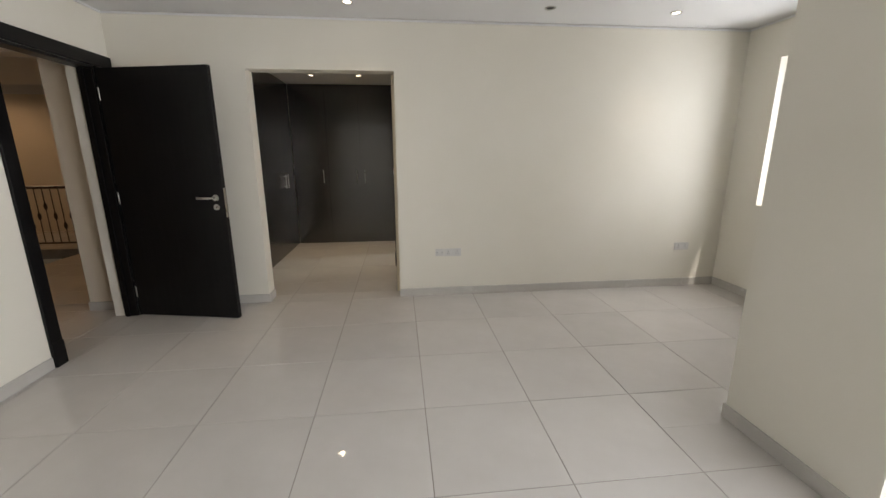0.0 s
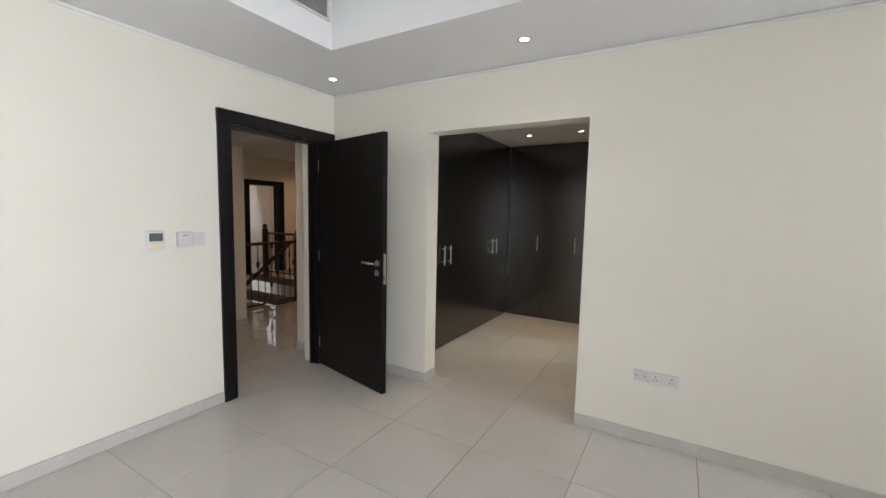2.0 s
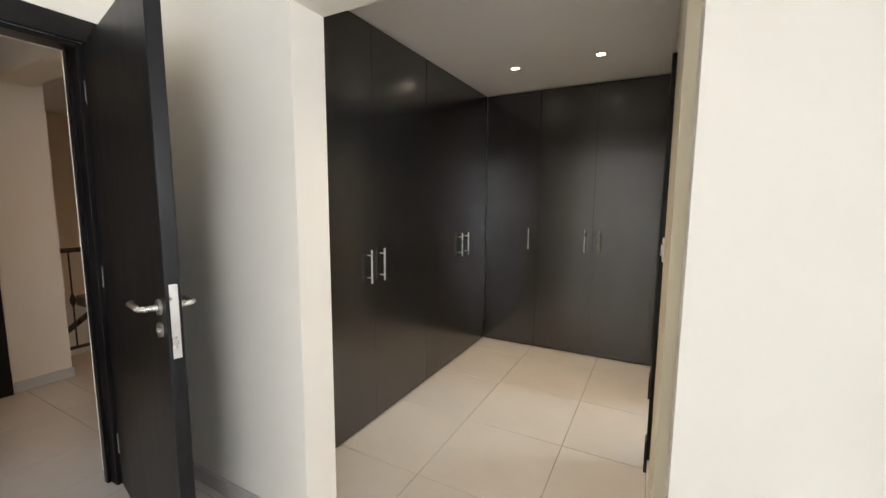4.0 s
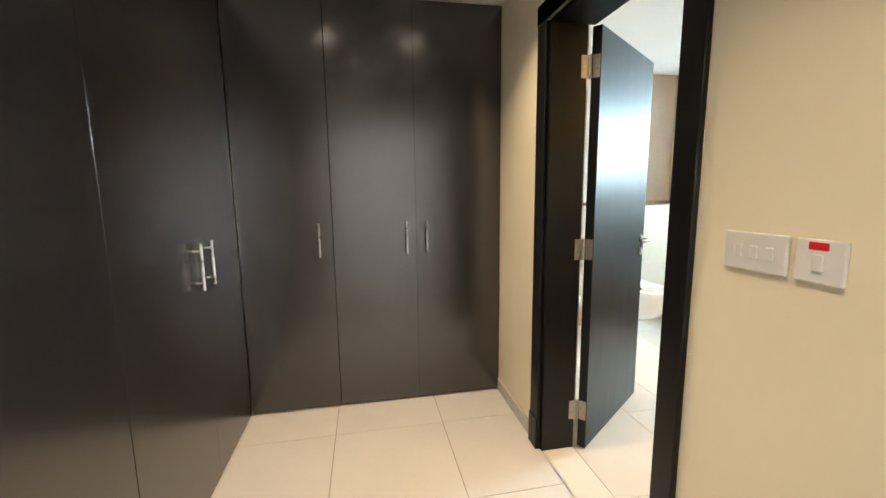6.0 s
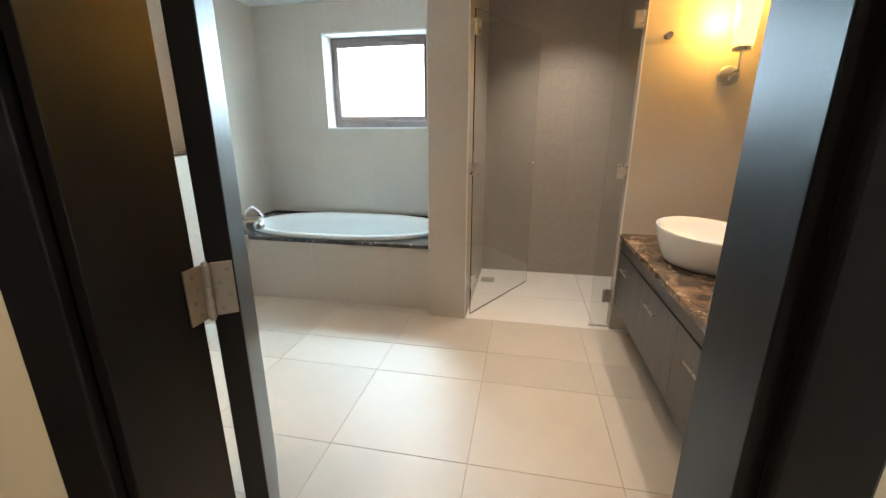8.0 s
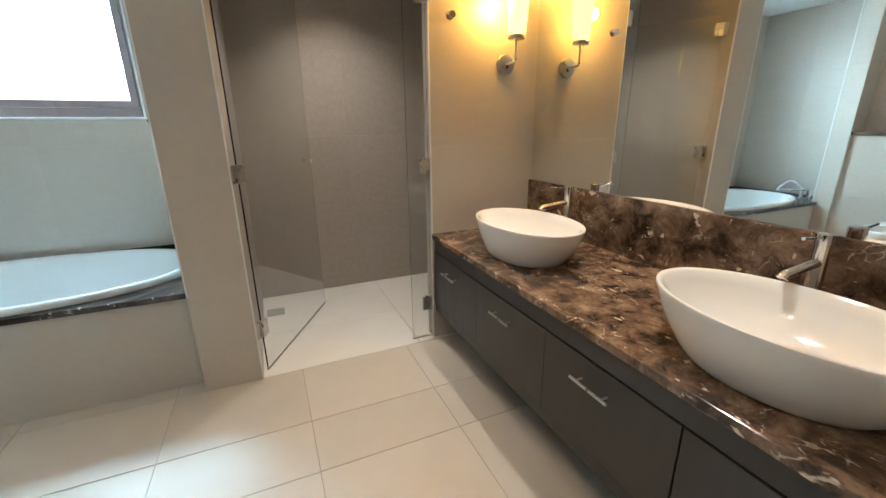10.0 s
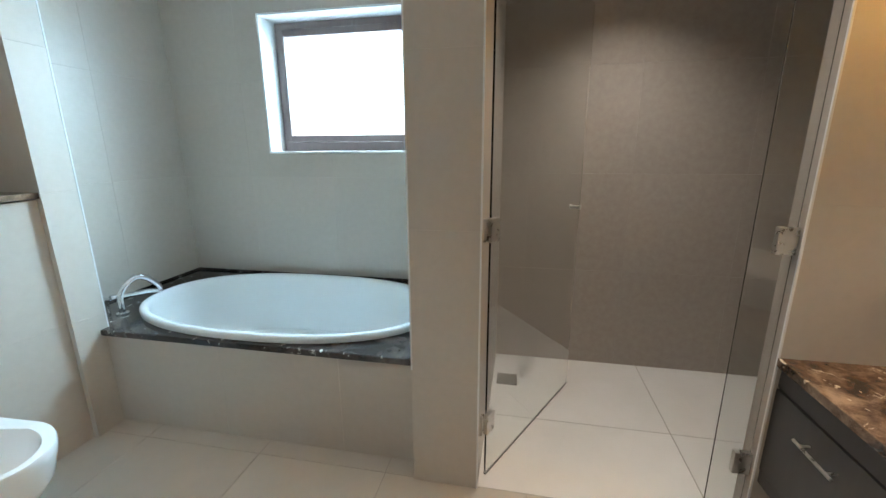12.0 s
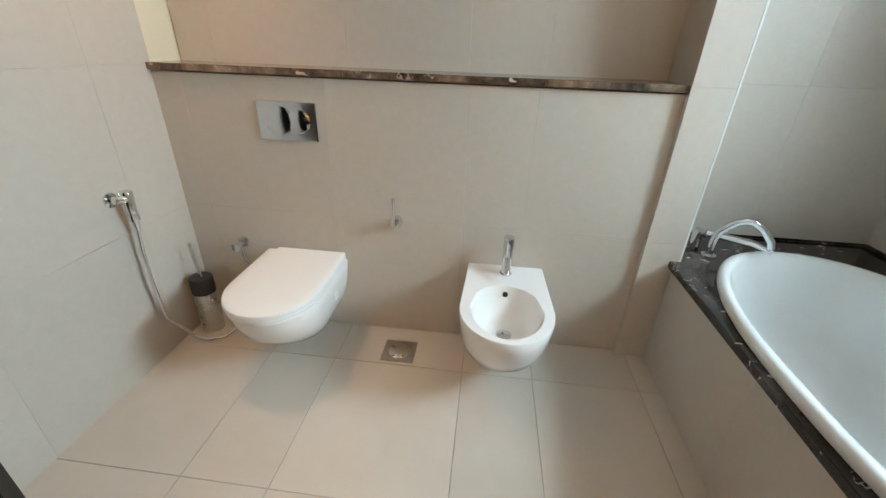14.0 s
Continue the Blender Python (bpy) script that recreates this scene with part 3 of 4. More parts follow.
part("box", boxes((WX + 0.0005, WX + 0.04, 2.378, 2.468, 1.192, 1.292), bev=0.005), PLASTIC, d)
part("slot", boxes((WX + 0.0402, WX + 0.0415, 2.405, 2.44, 1.266, 1.272)), GREY_PLASTIC, d)
part("plate", boxes((WX + 0.0005, WX + 0.009, 2.470, 2.565, 1.194, 1.282), bev=0.002), PLASTIC, d)
for k in range(2):
    part("rocker", boxes((WX + 0.009, WX + 0.013, 2.488 + k * 0.034, 2.512 + k * 0.034, 1.216, 1.258), bev=0.0015), PLASTIC, d)


def socket_plate(x0, x1, z0, z1, outlets, label, name="wall_socket"):
    """A plate on the far wall with the outlets' centres given along x."""
    d = thing(name, label, "socket", ((x0 + x1) / 2, FY, z0), "bedroom sockets")
    part("plate", boxes((x0, x1, FY - 0.010, FY - 0.0005, z0, z1), bev=0.002), PLASTIC, d)
    zc = (z0 + z1) / 2
    for x in outlets:
        bm = boxes((x - 0.003, x + 0.003, FY - 0.0106, FY - 0.0098, zc + 0.006, zc + 0.016), (x - 0.014, x - 0.006, FY - 0.0106, FY - 0.0098, zc - 0.012, zc - 0.008), (x + 0.006, x + 0.014, FY - 0.0106, FY - 0.0098, zc - 0.012, zc - 0.008))
        part("pin_holes", bm, BLACK, d)
    return d


socket_plate(0.330, 0.412, 0.405, 0.478, [], "small white aerial and telephone plate")
sp = bpy.context.scene.objects["wall_socket"]
for x in (0.347, 0.395):
    bm = bmesh.new()
    tube(bm, [(x, FY - 0.0100, 0.442), (x, FY - 0.013, 0.442)], 0.006, 12)
    part("jack", bm, GREY_PLASTIC, sp)
d = socket_plate(0.418, 0.585, 0.402, 0.478, [0.455, 0.545], "white double wall socket above the skirting")
part("rocker", boxes((0.487, 0.496, FY - 0.014, FY - 0.010, 0.434, 0.456), (0.504, 0.513, FY - 0.014, FY - 0.010, 0.434, 0.456)), PLASTIC, d)
socket_plate(2.855, 3.012, 0.392, 0.470, [2.895, 2.972], "white double wall socket near the window")

d = thing("light_switch", "white triple switch plate by the bathroom door", "switch", (CLR, 4.75, 1.19))
part("plate", boxes((CLR - 0.011, CLR - 0.0005, 4.692, 4.836, 1.150, 1.234), bev=0.003), PLASTIC, d)
for k in range(3):
    part("rocker", boxes((CLR - 0.016, CLR - 0.011, 4.717 + k * 0.036, 4.734 + k * 0.036, 1.178, 1.206), bev=0.002), PLASTIC, d)
d = thing("heater_switch", "white switch plate with a red indicator", "switch", (CLR, 4.62, 1.19))
part("plate", boxes((CLR - 0.011, CLR - 0.0005, 4.590, 4.676, 1.150, 1.234), bev=0.003), PLASTIC, d)
part("indicator", boxes((CLR - 0.013, CLR - 0.011, 4.618, 4.652, 1.214, 1.229), bev=0.001), RED, d, "red neon indicator")
part("rocker", boxes((CLR - 0.017, CLR - 0.011, 4.624, 4.642, 1.174, 1.206), bev=0.002), PLASTIC, d)

# ---- bathroom shell ----
NBX, NICHE, PIER_X0, PIER_X1, PIER_Y = 7.52, 7.715, 2.21, 2.366, 7.495   # boxing front, niche back, pier
TUBN = 7.82                                                          # north wall at the tub
COLX, COL0, COL1 = 2.245, 5.625, 5.895                                  # column between tub and shower
APX = 2.345                                                           # tiled bath front
PARX, PAR_Y = 2.28, 4.62                                              # partition with the wall lamp
SHX = 3.41                                                            # shower back wall
D = 0.010
wn = structure("wall_bath_north", boxes(
    (BWX - 0.012, PIER_X0, NBX + D, TUBN + 0.15, 0, 1.171), (BWX - 0.012, PIER_X0, NICHE + D, TUBN + 0.15, 1.171, 2.6),
    (PIER_X0 + D, PIER_X1 - D, PIER_Y + D, TUBN + 0.15, 0, 2.6), (PIER_X1 - D, BEX + 0.25, TUBN + D, TUBN + 0.15, 0, 2.6)), BATH_GROUT, "beige tiled bathroom wall with cistern boxing")
we = structure("wall_bath_east", boxes(
    (BEX + D, BEX + 0.29, COL0, 6.12, 0, 2.6), (BEX + D, BEX + 0.29, 7.14, TUBN + D, 0, 2.6), (BEX + D, BEX + 0.29, 6.12, 7.14, 0, 1.353),
    (BEX + D, BEX + 0.29, 6.12, 7.14, 2.19, 2.6), (SHX + D, BEX + 0.29, BSY - 0.012, COL0, 0, 2.6)), BATH_GROUT, "beige tiled bathroom wall round the window")
ww = structure("wall_bath_west", boxes((BWX - 0.012, BWX - 0.0105, 5.84, NBX + D, 0, 2.44), (BWX - 0.012, BWX - 0.0105, BSY, 4.965, 0, 2.44)), BATH_GROUT, "beige tiled bathroom wall beside the toilet")
wc = structure("column", boxes((COLX + D, BEX + D, COL0 + D, COL1 - D, 0, 2.44)), BATH_GROUT, "beige tiled column between bath and shower", "column")
wp = structure("partition", boxes((PARX + D, PARX + 0.09, BSY, PAR_Y - D, 0, 2.44)), BATH_GROUT, "cream tiled partition between basins and shower", "partition")
ws = structure("wall_mirror", boxes((BWX - 0.012, SHX + D, BSY - 0.011, BSY - D, 0, 2.44)), BATH_GROUT, "tiled wall behind the mirror")
structure("ceiling_bath", boxes((BWX - 0.012, BEX + 0.29, BSY - 0.012, TUBN + 0.15, BCZ, BCZ + 0.15)), CEILING, "white painted bathroom ceiling", "ceiling")

# window
w = thing("window_3", "small square brown framed frosted bathroom window", "window", (BEX + 0.12, 6.63, 1.37), kind="structure")
part("reveal", boxes((BEX + 0.002, BEX + 0.28, 7.128, 7.1395, 1.3535, 2.1895), (BEX + 0.002, BEX + 0.28, 6.1205, 6.132, 1.3535, 2.1895), (BEX + 0.002, BEX + 0.28, 6.132, 7.128, 2.178, 2.1895)), CEILING, w, "white painted reveal")
part("window_sill", boxes((BEX - 0.006, BEX + 0.28, 6.1215, 7.1385, 1.3535, 1.367), bev=0.003), CEILING, w, "white painted sill")
x0, x1 = BEX + 0.168, BEX + 0.223
part("window_frame", boxes((x0, x1, 7.105, 7.127, 1.368, 2.177), (x0, x1, 6.133, 6.175, 1.368, 2.177), (x0, x1, 6.175, 7.105, 1.368, 1.427), (x0, x1, 6.175, 7.105, 2.135, 2.177), bev=0.004), FRAME_WOOD, w)
sash = part("sash", boxes((x0 - 0.012, x1 - 0.01, 7.061, 7.104, 1.428, 2.134), (x0 - 0.012, x1 - 0.01, 6.176, 6.22, 1.428, 2.134), (x0 - 0.012, x1 - 0.01, 6.22, 7.061, 1.428, 1.472), (x0 - 0.012, x1 - 0.01, 6.22, 7.061, 2.09, 2.134), bev=0.005), FRAME_WOOD, w)
p = part("pane", boxes((x0 + 0.015, x0 + 0.021, 6.221, 7.06, 1.473, 2.089)), PANE, w)
p.visible_shadow = False
part("clip", boxes((BEX - 0.028, BEX - 0.001, 6.065, 6.118, 1.336, 1.349), bev=0.002), IRON, w, "small dark clip under the sill")
structure("backdrop", boxes((BEX + 0.9, BEX + 0.92, 5.3, 8.2, 0.4, 3.4)), SKYGLOW, "white sky brightness outside the window", "backdrop")

# pale trims on the tiled corners
part("edge_trim", boxes((COLX - 0.0015, COLX + 0.006, COL0 - 0.0015, COL0 + 0.005, 0, 2.43)), CEILING, wc, "pale tile edge trim")
part("edge_trim", boxes((COLX - 0.0015, COLX + 0.006, COL1 - 0.005, COL1 + 0.0015, 0.521, 2.43)), CEILING, wc, "pale tile edge trim")
part("edge_trim", boxes((PIER_X1 - 0.005, PIER_X1 + 0.0015, PIER_Y - 0.0015, PIER_Y + 0.006, 0.521, 2.43)), CEILING, wn, "pale tile edge trim")
part("edge_trim", boxes((PARX - 0.0015, PARX + 0.006, PAR_Y - 0.005, PAR_Y + 0.0015, 0, 2.43)), CEILING, wp, "pale tile edge trim")

# marble shelf over the boxing
solid("marble_shelf", boxes((BWX, PIER_X0 + 0.004, NBX - 0.018, NICHE + D, 1.178, 1.204), bev=0.003), MARBLE, "narrow brown marble shelf above the toilet", "shelf")

# ---- bath ----
TX, TY, TA, TB = 2.806, 6.765, 0.462, 0.843
tub = thing("bathtub", "white oval drop-in bathtub, empty", "bathtub", (TX, TY, 0.52))
prof = [(0.995, 0.5225), (1.0, 0.540), (0.993, 0.550), (0.975, 0.556), (0.945, 0.557), (0.92, 0.551), (0.90, 0.535), (0.865, 0.47), (0.83, 0.36), (0.78, 0.26), (0.70, 0.20), (0.52, 0.18), (0.25, 0.175)]
loops = [oval(TX, TY, z, TA * k if k > 0.9 else TA * k, TB - TA * (1 - k) if k > 0.85 else (TB - TA * 0.15) * (k / 0.85), 72, 2.35) for k, z in prof]
bm = bmesh.new()
rings(bm, loops, cap0=False)
part("shell", bm, ACRYLIC, tub, smooth=True)
bm = bmesh.new()
tube(bm, [(TX - TA * 0.868, 6.66, 0.47), (TX - TA * 0.868 + 0.014, 6.66, 0.468)], 0.028, 24)
part("overflow", bm, CHROME, tub, "round chrome overflow", True)
bm = bmesh.new()
tube(bm, [(TX, TY, 0.176), (TX, TY, 0.181)], 0.032, 24)
part("waste", bm, CHROME, tub, "round chrome waste", True)
# marble deck with an oval hole
deck = thing("bath_deck", "tiled bath surround with dark marble deck", "bath surround", (APX, TY, 0))
bm = bmesh.new()
rx0, rx1, ry0, ry1 = APX - 0.022, BEX + D, COL1 - D, TUBN + D
hole = oval(TX, TY, 0.52, TA * 0.97, TB * 0.985, 72, 2.35)


def on_rect(px, py):
    dx, dy = px - TX, py - TY
    k = min((((rx1 if dx > 0 else rx0) - TX) / dx) if abs(dx) > 1e-9 else 1e9, (((ry1 if dy > 0 else ry0) - TY) / dy) if abs(dy) > 1e-9 else 1e9)
    return TX + dx * k, TY + dy * k


outer = [list(on_rect(px, py)) for px, py, _ in hole]
for cx, cy in ((rx0, ry0), (rx0, ry1), (rx1, ry0), (rx1, ry1)):
    o = min(outer, key=lambda q: (q[0] - cx) ** 2 + (q[1] - cy) ** 2)
    o[0], o[1] = cx, cy
rings(bm, [[(x, y, 0.492) for x, y in outer], [(x, y, 0.517) for x, y in outer], [(x + (0.003 if x < rx0 + 0.001 else 0), y, 0.52) for x, y in outer], hole, [(x, y, 0.492) for x, y, _ in hole]], False, False)
part("deck", bm, TUB_MARBLE, deck, "dark veined marble deck")
part("upstand", boxes((PIER_X1, BEX + D, TUBN - 0.002, TUBN + D, 0.521, 0.533), (BEX - 0.008, BEX + D, COL1, TUBN - 0.002, 0.521, 0.535)), TUB_MARBLE, deck)
part("apron_core", boxes((APX + D, APX + 0.05, COL1 - D, PIER_Y + D, 0, 0.492)), BATH_GROUT, deck)
# bath tap
d = thing("bath_tap", "chrome bath mixer with arched spout on deck", "tap", (2.515, 7.570, 0.52))
bm = bmesh.new()
tube(bm, [(2.515, 7.580, 0.5205), (2.515, 7.580, 0.527)], 0.030, 24)
tube(bm, [(2.515, 7.580, 0.527), (2.515, 7.580, 0.60)] + [(2.515 + 0.19 * q, 7.580 - 0.05 * q, 0.60 + 0.10 * math.sin(math.pi * (0.08 + 0.84 * q))) for q in (0.05, 0.15, 0.3, 0.45, 0.6, 0.75, 0.88, 1.0)] + [(2.712, 7.526, 0.60)], 0.015, 16)
part("spout", bm, CHROME, d, smooth=True)
bm = bmesh.new()
tube(bm, [(2.475, 7.640, 0.5205), (2.475, 7.640, 0.60), (2.480, 7.635, 0.615)], 0.022, 20)
part("valve", bm, CHROME, d, smooth=True)
bm = bmesh.new()
tube(bm, [(2.490, 7.610, 0.615), (2.665, 7.560, 0.60), (2.720, 7.520, 0.585)], 0.012, 14, [0.016, 0.013, 0.010])
part("hand_shower", bm, CHROME, d, smooth=True)


# ---- toilet and bidet ----
def dee(cx, wall, z, w, l, n=44, taper=1.0):
    """A D-shaped outline: straight at the wall, round in front."""
    out, r = [], w / 2
    straight = max(l - r * 1.15, 0.02)
    for k in range(n):
        a = math.pi * k / (n - 1)
        out.append((cx + r * math.cos(a), wall - straight - (l - straight) * math.sin(a), z))
    out += [(cx - r * (0.6 + 0.4 * taper), wall - straight * 0.6, z), (cx - r * (0.3 + 0.7 * taper), wall - straight * 0.3, z), (cx - r * taper, wall, z), (cx - r * 0.5, wall, z), (cx, wall, z), (cx + r * 0.5, wall, z), (cx + r * taper, wall, z), (cx + r * (0.3 + 0.7 * taper), wall - straight * 0.3, z), (cx + r * (0.6 + 0.4 * taper), wall - straight * 0.6, z)]
    return out


def inset(loop, cx, cy, kx, ky, z):
    return [(cx + (x - cx) * kx, cy + (y - cy) * ky, z) for x, y, _ in loop]


TC, BC = 0.723, 1.645
toilet = thing("toilet", "white wall-hung toilet with closed lid", "toilet", (TC, NBX, 0.1))
bm = bmesh.new()
wall = NBX - 0.001
rings(bm, [dee(TC, wall, z, w, l) for z, w, l in ((0.085, 0.16, 0.20), (0.09, 0.20, 0.25), (0.13, 0.255, 0.335), (0.19, 0.305, 0.415), (0.26, 0.34, 0.49), (0.33, 0.36, 0.525), (0.375, 0.365, 0.537), (0.381, 0.36, 0.532))])
part("bowl", bm, CERAMIC, toilet, smooth=True)
bm = bmesh.new()
rings(bm, [dee(TC, wall - 0.035, z, w, l) for z, w, l in ((0.382, 0.362, 0.502), (0.385, 0.372, 0.509), (0.395, 0.372, 0.509), (0.398, 0.366, 0.505))])
part("seat", bm, ACRYLIC, toilet, smooth=True)
bm = bmesh.new()
rings(bm, [dee(TC, wall - 0.035, z, w, l) for z, w, l in ((0.4, 0.366, 0.505), (0.403, 0.376, 0.512), (0.414, 0.376, 0.512), (0.420, 0.370, 0.508), (0.423, 0.355, 0.497), (0.424, 0.30, 0.455))])
part("lid", bm, ACRYLIC, toilet, smooth=True)
part("lid_hinge", boxes((TC - 0.15, TC + 0.178, wall - 0.038, wall - 0.004, 0.382, 0.421), bev=0.006), ACRYLIC, toilet)
for sx in (-1, 1):
    bm = bmesh.new()
    tube(bm, [(TC + sx * 0.176, wall - 0.16, 0.28), (TC + sx * 0.1795, wall - 0.16, 0.28)], 0.022, 20)
    part("bolt_cover", bm, ACRYLIC, toilet, "round white bolt cover", True)

bidet = thing("bidet", "white wall-hung bidet with chrome mixer tap", "bidet", (BC, NBX, 0.1))
bm = bmesh.new()
top = dee(BC, wall, 0.42, 0.362, 0.55, taper=0.92)
bc = (BC, wall - 0.325)
loops = [dee(BC, wall, z, w, l, taper=0.92) for z, w, l in ((0.095, 0.16, 0.22), (0.10, 0.20, 0.27), (0.14, 0.25, 0.36), (0.21, 0.305, 0.455), (0.29, 0.34, 0.515), (0.38, 0.357, 0.545), (0.412, 0.36, 0.55))] + [inset(top, BC, wall - 0.275, 0.985, 0.985, 0.42)]
n = len(top)
rim = []
for x, y, _ in top:
    a = math.atan2(y - bc[1], x - bc[0])
    c, q = math.cos(a), math.sin(a)
    rim.append((bc[0] + 0.142 * c, bc[1] + (0.185 if q > 0 else 0.195) * q * (0.80 if q > 0 else 1.0), 0.4195))
loops += [rim] + [inset(rim, *bc, k, k, z) for k, z in ((0.975, 0.413), (0.95, 0.39), (0.88, 0.35), (0.74, 0.315), (0.5, 0.297), (0.2, 0.29))]
rings(bm, loops)
part("bowl", bm, CERAMIC, bidet, smooth=True)
bm = bmesh.new()
tube(bm, [(BC, bc[1] - 0.02, 0.2915), (BC, bc[1] - 0.02, 0.301), (BC, bc[1] - 0.02, 0.303)], 0.03, 24, [0.03, 0.03, 0.024])
part("waste", bm, CHROME, bidet, "chrome pop-up waste", True)
bm = bmesh.new()
tube(bm, [(BC, bc[1] + 0.137, 0.388), (BC, bc[1] + 0.129, 0.386)], 0.011, 16)
part("overflow", bm, BLACK, bidet, "dark round overflow hole")
bm = bmesh.new()
ty = wall - 0.075
tube(bm, [(BC, ty, 0.42), (BC, ty, 0.425), (BC, ty, 0.426), (BC, ty, 0.55), (BC, ty, 0.552), (BC, ty, 0.594), (BC, ty, 0.598)], 0.02, 22, [0.026, 0.026, 0.0205, 0.0205, 0.023, 0.023, 0.018])
tap = part("tap", bm, CHROME, bidet, "chrome single lever mixer", True)
bm = bmesh.new()
tube(bm, [(BC, ty - 0.015, 0.50), (BC, ty - 0.07, 0.48), (BC, ty - 0.085, 0.462)], 0.0115, 14)
part("spout", bm, CHROME, tap, smooth=True)
bm = bmesh.new()
tube(bm, [(BC, ty - 0.01, 0.578), (BC, ty - 0.065, 0.596)], 0.005, 10)
part("lever", bm, CHROME, tap, smooth=True)
bm = bmesh.new()
tube(bm, [(BC - 0.06, NBX - 0.0005, 0.12), (BC - 0.06, NBX - 0.05, 0.12)], 0.018, 16)
tube(bm, [(BC - 0.06, NBX - 0.05, 0.12), (BC - 0.06, NBX - 0.07, 0.12)], 0.024, 16)
part("trap", bm, CHROME, bidet, "chrome angle valve underneath", True)

# flush plate
d = thing("flush_plate", "chrome dual flush plate above the toilet", "flush plate", (0.69, NBX, 0.98))
part("plate", boxes((0.58, 0.83, NBX - 0.012, NBX - 0.0005, 0.925, 1.082), bev=0.004), CHROME, d)
for x, r in ((0.67, 0.058), (0.755, 0.046)):
    bm = bmesh.new()
    tube(bm, [(x, NBX - 0.0125, 1.005), (x, NBX - 0.018, 1.005), (x, NBX - 0.020, 1.005)], r, 36, [r, r, r * 0.92])
    part("button", bm, CHROME, d, smooth=True)
# paper holder
d = thing("paper_holder", "chrome toilet paper holder without roll", "paper holder", (1.152, NBX, 0.6))
bm = bmesh.new()
tube(bm, [(1.152, NBX - 0.0005, 0.60), (1.152, NBX - 0.045, 0.60)], 0.024, 22)
part("mount", bm, CHROME, d, smooth=True)
bm = bmesh.new()
tube(bm, [(1.152, NBX - 0.045, 0.60), (1.152, NBX - 0.075, 0.60), (1.152, NBX - 0.082, 0.608), (1.152, NBX - 0.082, 0.73)], 0.008, 14)
part("rod", bm, CHROME, d, smooth=True)
# stop valve
d = thing("stop_valve", "small chrome stop valve on the wall", "valve", (0.40, NBX, 0.42))
bm = bmesh.new()
tube(bm, [(0.40, NBX - 0.0005, 0.43), (0.40, NBX - 0.006, 0.43), (0.40, NBX - 0.007, 0.43), (0.40, NBX - 0.05, 0.43), (0.40, NBX - 0.051, 0.43), (0.40, NBX - 0.075, 0.43)], 0.02, 18, [0.026, 0.026, 0.012, 0.012, 0.02, 0.02])
part("body", bm, CHROME, d, smooth=True)
bm = bmesh.new()
tube(bm, [(0.40, NBX - 0.03, 0.425), (0.402, NBX - 0.03, 0.36), (0.43, NBX - 0.025, 0.30), (0.50, NBX - 0.02, 0.28)], 0.006, 10)
part("hose", bm, CHROME, d, smooth=True)
# spray hose on the west wall
d = thing("bidet_spray", "chrome hand spray hanging with its hose", "hand spray", (BWX, 7.28, 0.68))
sy, SZ = 7.185, 0.75
bm = bmesh.new()
tube(bm, [(BWX + 0.0005, sy - 0.03, SZ), (BWX + 0.008, sy - 0.03, SZ), (BWX + 0.010, sy - 0.03, SZ), (BWX + 0.04, sy - 0.03, SZ), (BWX + 0.045, sy - 0.02, SZ + 0.003), (BWX + 0.045, sy + 0.005, SZ + 0.004)], 0.016, 20, [0.028, 0.028, 0.015, 0.015, 0.017, 0.019])
part("bracket", bm, CHROME, d, smooth=True)
bm = bmesh.new()
tube(bm, [(BWX + 0.045, sy, SZ - 0.135), (BWX + 0.045, sy, SZ - 0.09), (BWX + 0.045, sy, SZ - 0.088), (BWX + 0.045, sy, SZ - 0.06), (BWX + 0.045, sy, SZ - 0.058), (BWX + 0.045, sy, SZ + 0.022), (BWX + 0.045, sy, SZ + 0.028)], 0.016, 20, [0.010, 0.013, 0.022, 0.022, 0.019, 0.024, 0.020])
part("spray_head", bm, CHROME, d, smooth=True)
bm = bmesh.new()
tube(bm, [(BWX + 0.045, sy, SZ - 0.13), (BWX + 0.045, sy - 0.008, SZ - 0.20), (BWX + 0.042, sy - 0.012, 0.40), (BWX + 0.038, sy, 0.20), (BWX + 0.035, sy + 0.09, 0.06), (BWX + 0.045, sy + 0.10, 0.02), (BWX + 0.08, sy + 0.10, 0.009), (BWX + 0.14, sy + 0.10, 0.009), (BWX + 0.19, sy + 0.14, 0.009), (BWX + 0.215, sy + 0.21, 0.02), (BWX + 0.22, sy + 0.27, 0.10), (BWX + 0.225, sy + 0.30, 0.25)], 0.0075, 12)
part("hose", bm, CHROME, d, "flexible chrome hose", True)
# toilet brush
bxc, byc = 0.232, 7.385
d = thing("toilet_brush", "brushed steel toilet brush and dark holder", "toilet brush", (bxc, byc, 0))
bm = bmesh.new()
rings(bm, [oval(bxc, byc, z, r, r, 28) for z, r in ((0.0005, 0.047), (0.003, 0.05), (0.21, 0.05), (0.213, 0.047), (0.21, 0.044), (0.12, 0.044))])
part("holder", bm, STEEL, d, smooth=True)
bm = bmesh.new()
rings(bm, [oval(bxc, byc, z, r, r, 28) for z, r in ((0.2135, 0.050), (0.218, 0.051), (0.29, 0.051), (0.295, 0.047), (0.297, 0.02))])
part("collar", bm, BLACK, d, "dark band round the brush holder", True)
bm = bmesh.new()
tube(bm, [(bxc, byc, 0.297), (bxc - 0.006, byc - 0.004, 0.47)], 0.008, 12)
part("brush_handle", bm, STEEL, d, smooth=True)
